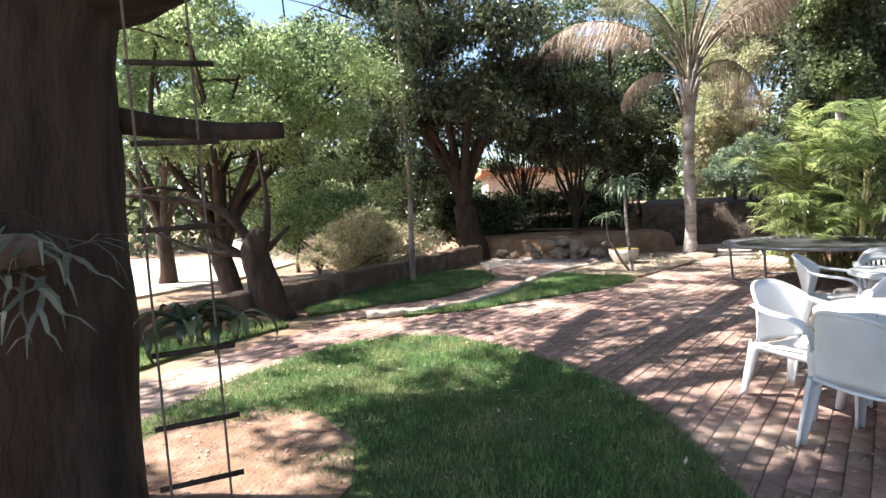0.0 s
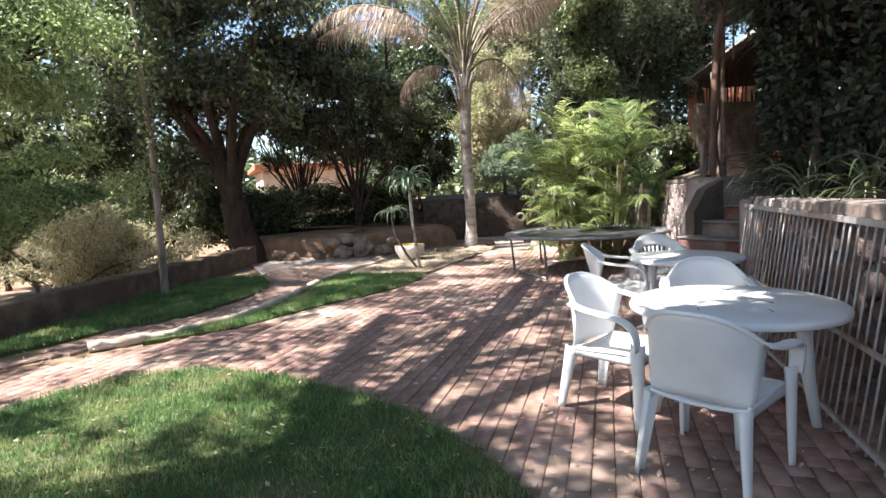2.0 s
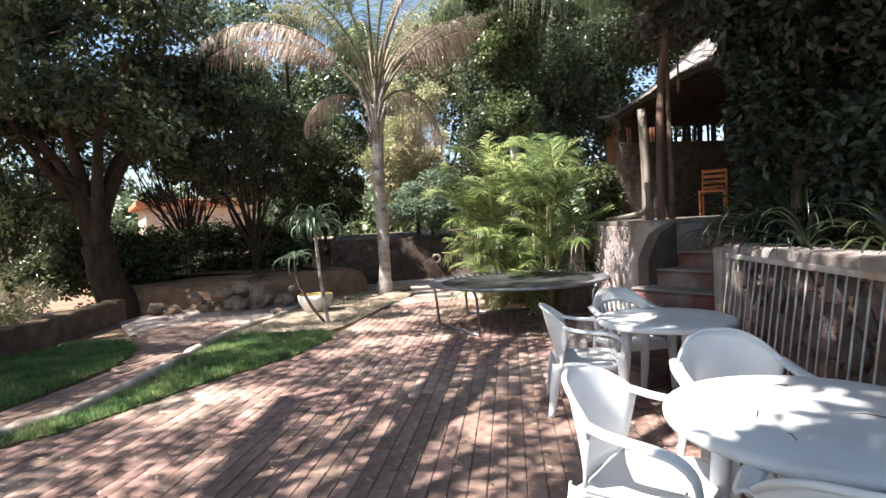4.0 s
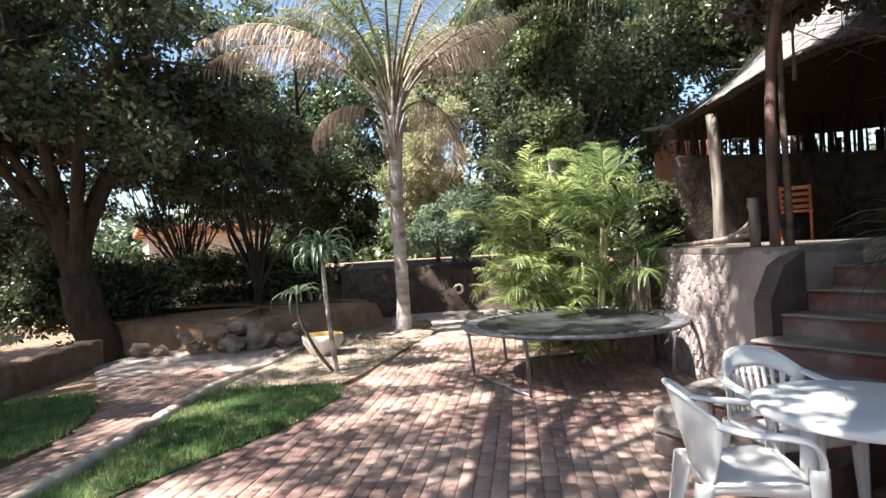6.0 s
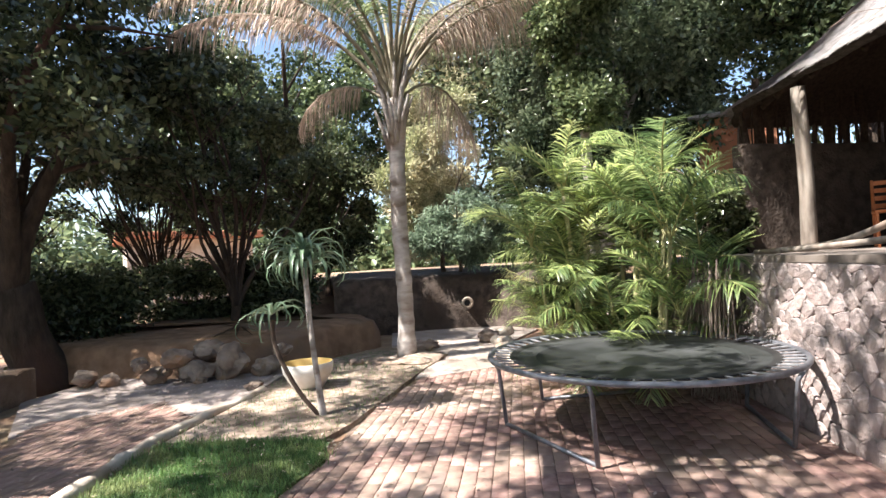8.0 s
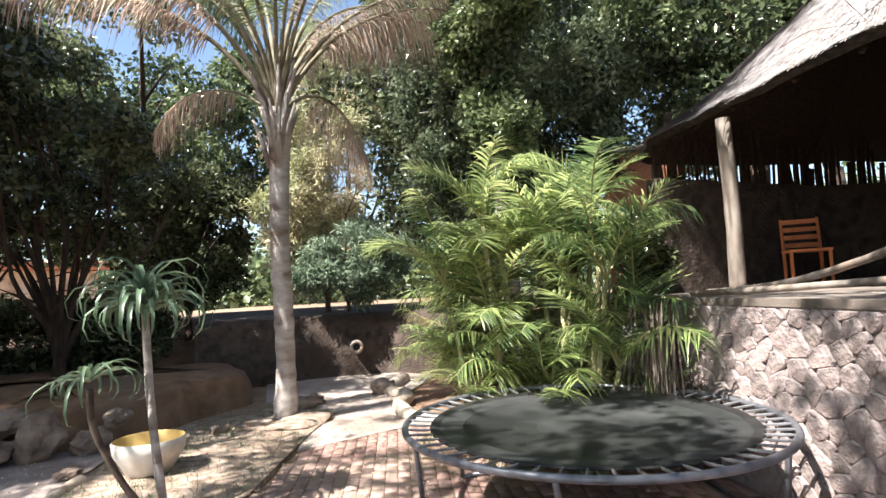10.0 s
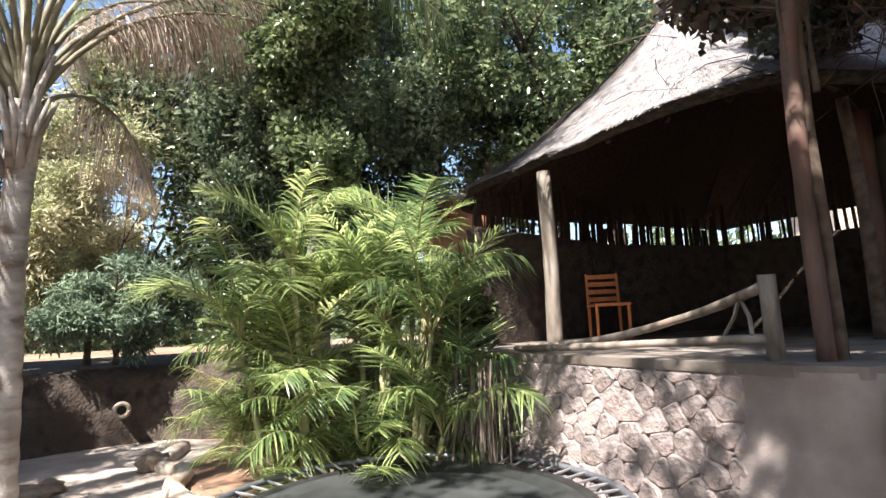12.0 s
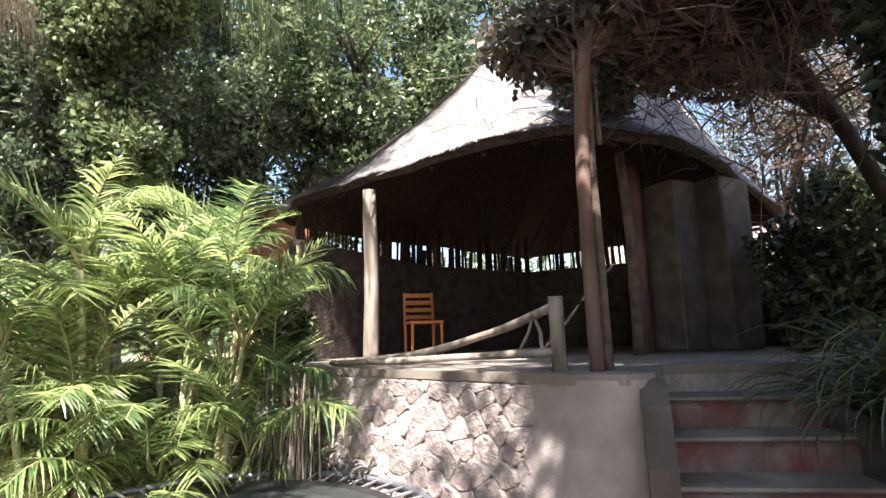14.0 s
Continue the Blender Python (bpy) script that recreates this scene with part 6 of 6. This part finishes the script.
def twigs(centre, r, n, seed, size=0.7):
    rnd = random.Random(seed)
    s = Shape()
    for k in range(n):
        p = Vector([rnd.gauss(0, .5) for _ in range(3)])
        p = Vector((centre[0] + p.x * r[0], centre[1] + p.y * r[1], centre[2] + p.z * r[2]))
        d = Vector((rnd.gauss(0, 1), rnd.gauss(0, 1), rnd.gauss(0, .7))).normalized() * size * rnd.uniform(.4, 1.4)
        w = rnd.uniform(.003, .0115) * min(1, size + .25)
        s.tube([p, p + d * .5 + Vector((rnd.uniform(-.08, .08), rnd.uniform(-.08, .08), .05)), p + d], [w, w * .7, w * .3], 3, caps=False)
    return s


for c_, r_, n_, sz, sd, lab in (((14.0, 1.2, 5.0), (3.4, 2.8, 3.2), 1500, 1.3, 3, "bare tangled twigs of the thin trees"), ((12.0, -1.2, 4.6), (2.8, 2.4, 2.8), 1100, 1.2, 4, "bare tangled twigs of the dark tree"), ((6.9, 5.7, 4.2), (1.7, 1.1, .7), 1500, .55, 5, "fine tangled creeper twigs over the corner pole"), ((6.6, 5.3, 3.3), (.5, .4, .6), 200, .6, 6, "dark hanging creeper twigs beside the steps")):
    tagged(twigs(c_, r_, n_, sd, sz).ob("twig_tangle", M_twig), lab, "twigs", kind="stuff")
pole("creeper_limb", [(8.2, 3.2, 1.2), (7.6, 4.4, 3.4), (7.0, 5.6, 4.6), (5.9, 6.3, 5.2)], (0.075, 0.04), M_bark, "dark crooked limb arching over the steps", "branch", 9, 15)
pole("creeper_limb", [(7.6, 4.4, 3.4), (8.6, 5.3, 4.8), (9.2, 5.9, 5.6)], (0.08, 0.04), M_bark, "dark crooked limb beside the thatch", "branch", 8, 16)


def broken_tree():
    t = thing("stunted_tree", (-2.6, 7.95, 0), "stunted dark tree with broken crooked limbs", "tree")
    s = Shape()
    s.tube(smooth_line([(0.15, 0, -.1), (0, 0, .5), (-.1, 0, 1.0), (0.05, 0, 1.25)], 4), [.3, .27, .25, .24, .22, .21, .2, .2, .19, .18, .16, .14, .12], 12, .08)
    s.ob("trunk", M_bark, t, smooth=True)
    for pts, r in (([(-.1, 0, 1.0), (-.5, 0, 1.55), (-1.2, 0, 1.75), (-2.0, -.1, 1.85)], .08), ([(-.1, 0, .8), (-.7, 0, 1.2), (-1.1, 0, 1.7)], .06), ([(.05, 0, 1.1), (.12, 0, 1.6), (0.05, 0, 2.4)], .07), ([(0, 0, .9), (.25, 0, 1.15), (.42, 0, 1.3)], .06), ([(-.1, 0, .9), (-.9, .1, 1.0), (-1.6, 0, 1.35)], .05)):
        P = smooth_line(pts, 4)
        Shape().tube(P, [r * (1 - .7 * i / (len(P) - 1)) for i in range(len(P))], 8, .1).ob("limb", M_bark, t, smooth=True)


broken_tree()


def far_woods():
    r = random.Random(90)
    cl = []
    for k in range(150):
        a = radians(-62 + 200 * k / 150)
        R = r.uniform(30, 40)
        cl.append((4 + R * math.cos(a), 8 + R * math.sin(a), r.uniform(1.0, 4.5), r.uniform(2.5, 4.5), r.uniform(2.5, 4.5), r.uniform(2, 4)))
    V, F = leaves(cl, 60000, 0.55, 91, .3, .3, .6)
    mesh_ob("far_woods", V, F, L_mid, kind="stuff", label="distant hazy green woods")


far_woods()


def beyond():
    prism([(-30, 9), (-9, 12), (-6.5, 17.5), (-5.5, 26), (-30, 30)], -0.7, -0.5, "far_yard", M_far, label="bright sandy yard beyond the garden wall", kind="structure")
    t = thing("round_reservoir", (-6.0, 27.0, -0.5), "low round sandy-walled reservoir in the sun", "reservoir")
    Shape().lathe([(4.0, 0), (4.0, .8), (3.8, .8), (3.8, .3)], 40).ob("wall", M_lime, t)
    t = thing("far_house", (5.2, 34, -0.5), "pale house glimpsed through the trees", "house")
    Shape().box((0, 0, 1.8), (5, 5, 3.6), None, .03).ob("wall", M_lime, t)
    Shape().box((0, 0, 3.75), (5.8, 6, .3), None, .03).ob("roof", M_orange, t)
    t = thing("far_house", (31, -8, 0), "long pale house wall in the sun behind the thin trees", "house")
    Shape().box((0, 0, 3.4), (4, 24, 6.8), Matrix.Rotation(0.25, 3, "Z"), .03).ob("wall", M_lime, t)
    Shape().box((0, 0, 6.95), (5, 25, .3), Matrix.Rotation(0.25, 3, "Z"), .03).ob("roof", M_thatch, t)


beyond()

# ---- paving bricks, last ----


def bricks(poly, rot, origin, parentname, label, near, seed, bl=0.222, bw=0.108, gap=0.005, zt=0.0):
    rnd = random.Random(seed)
    parent = new(parentname)
    tagged(parent, label, kind="structure")
    P = np.array(poly)
    c, s = math.cos(rot), math.sin(rot)
    lo, hi = P.min(0), P.max(0)
    ctr = (lo + hi) / 2
    R = np.linalg.norm(hi - lo) / 2 + 0.3
    l, w = bl + gap, bw + gap
    one = []
    for j in range(int(-R / w), int(R / w) + 1):
        for i in range(int(-R / l), int(R / l) + 1):
            a, b = (i + 0.5 * (j % 2)) * l, j * w
            one.append((ctr[0] + a * c - b * s, ctr[1] + a * s + b * c))
    A = np.array(one)
    ok = inside(poly, A[:, 0], A[:, 1])
    A = A[ok]
    d = np.hypot(A[:, 0] - near[0], A[:, 1] - near[1])
    order = np.argsort(d)
    bev = 0.006
    shp = Shape()
    hx, hy = bl / 2, bw / 2
    prof = [(0, -0.05), (0, -bev), (bev, 0)]
    tv = [((hx - i) * sx, (hy - i) * sy, z) for i, z in prof for sx, sy in ((-1, -1), (1, -1), (1, 1), (-1, 1))]
    tf = [(r * 4 + k, r * 4 + (k + 1) % 4, r * 4 + 4 + (k + 1) % 4, r * 4 + 4 + k) for r in range(2) for k in range(4)] + [(8, 9, 10, 11)]
    shp.add(tv, tf)
    first = None
    for n_, k in enumerate(order[:300]):
        m = pose(A[k, 0], A[k, 1], zt + rnd.uniform(-.003, .003), rnd.uniform(-.6, .6), rnd.uniform(-.6, .6), math.degrees(rot) + rnd.uniform(-.8, .8))
        if first is None:
            first = shp.ob("brick", M_brick, parent)
            me = first.data
            first.matrix_world = m
        else:
            o = new("brick", me)
            o.parent = parent
            o.matrix_world = m
    rest = order[300:]
    if len(rest):
        r = np.random.default_rng(seed)
        T = np.array(tv)
        q = rot + r.normal(size=len(rest)) * 0.012
        cq, sq = np.cos(q), np.sin(q)
        X = A[rest, 0][:, None] + T[None, :, 0] * cq[:, None] - T[None, :, 1] * sq[:, None]
        Y = A[rest, 1][:, None] + T[None, :, 0] * sq[:, None] + T[None, :, 1] * cq[:, None]
        tx, ty = r.normal(size=len(rest)) * .008, r.normal(size=len(rest)) * .012
        Z = zt + r.uniform(-.003, .003, len(rest))[:, None] + T[None, :, 2] + T[None, :, 0] * tx[:, None] + T[None, :, 1] * ty[:, None]
        V = np.stack([X, Y, Z], 2).reshape(-1, 3)
        F = (np.arange(len(rest))[:, None, None] * 12 + np.array(tf)[None]).reshape(-1, 4)
        mesh_ob("bricks", V, F, M_brick, parent, kind="stuff")


bricks(PAVE, BRICK_ROT, (0, 0), "brick_paving", "worn red-brown brick paving strewn with leaf shade", (2.2, 5.2), 61)
bricks(SIDE, BRICK_ROT, (0, 0), "brick_side_path", "narrow red-brown brick path beside the kerb", (0.9, 9.6), 62)
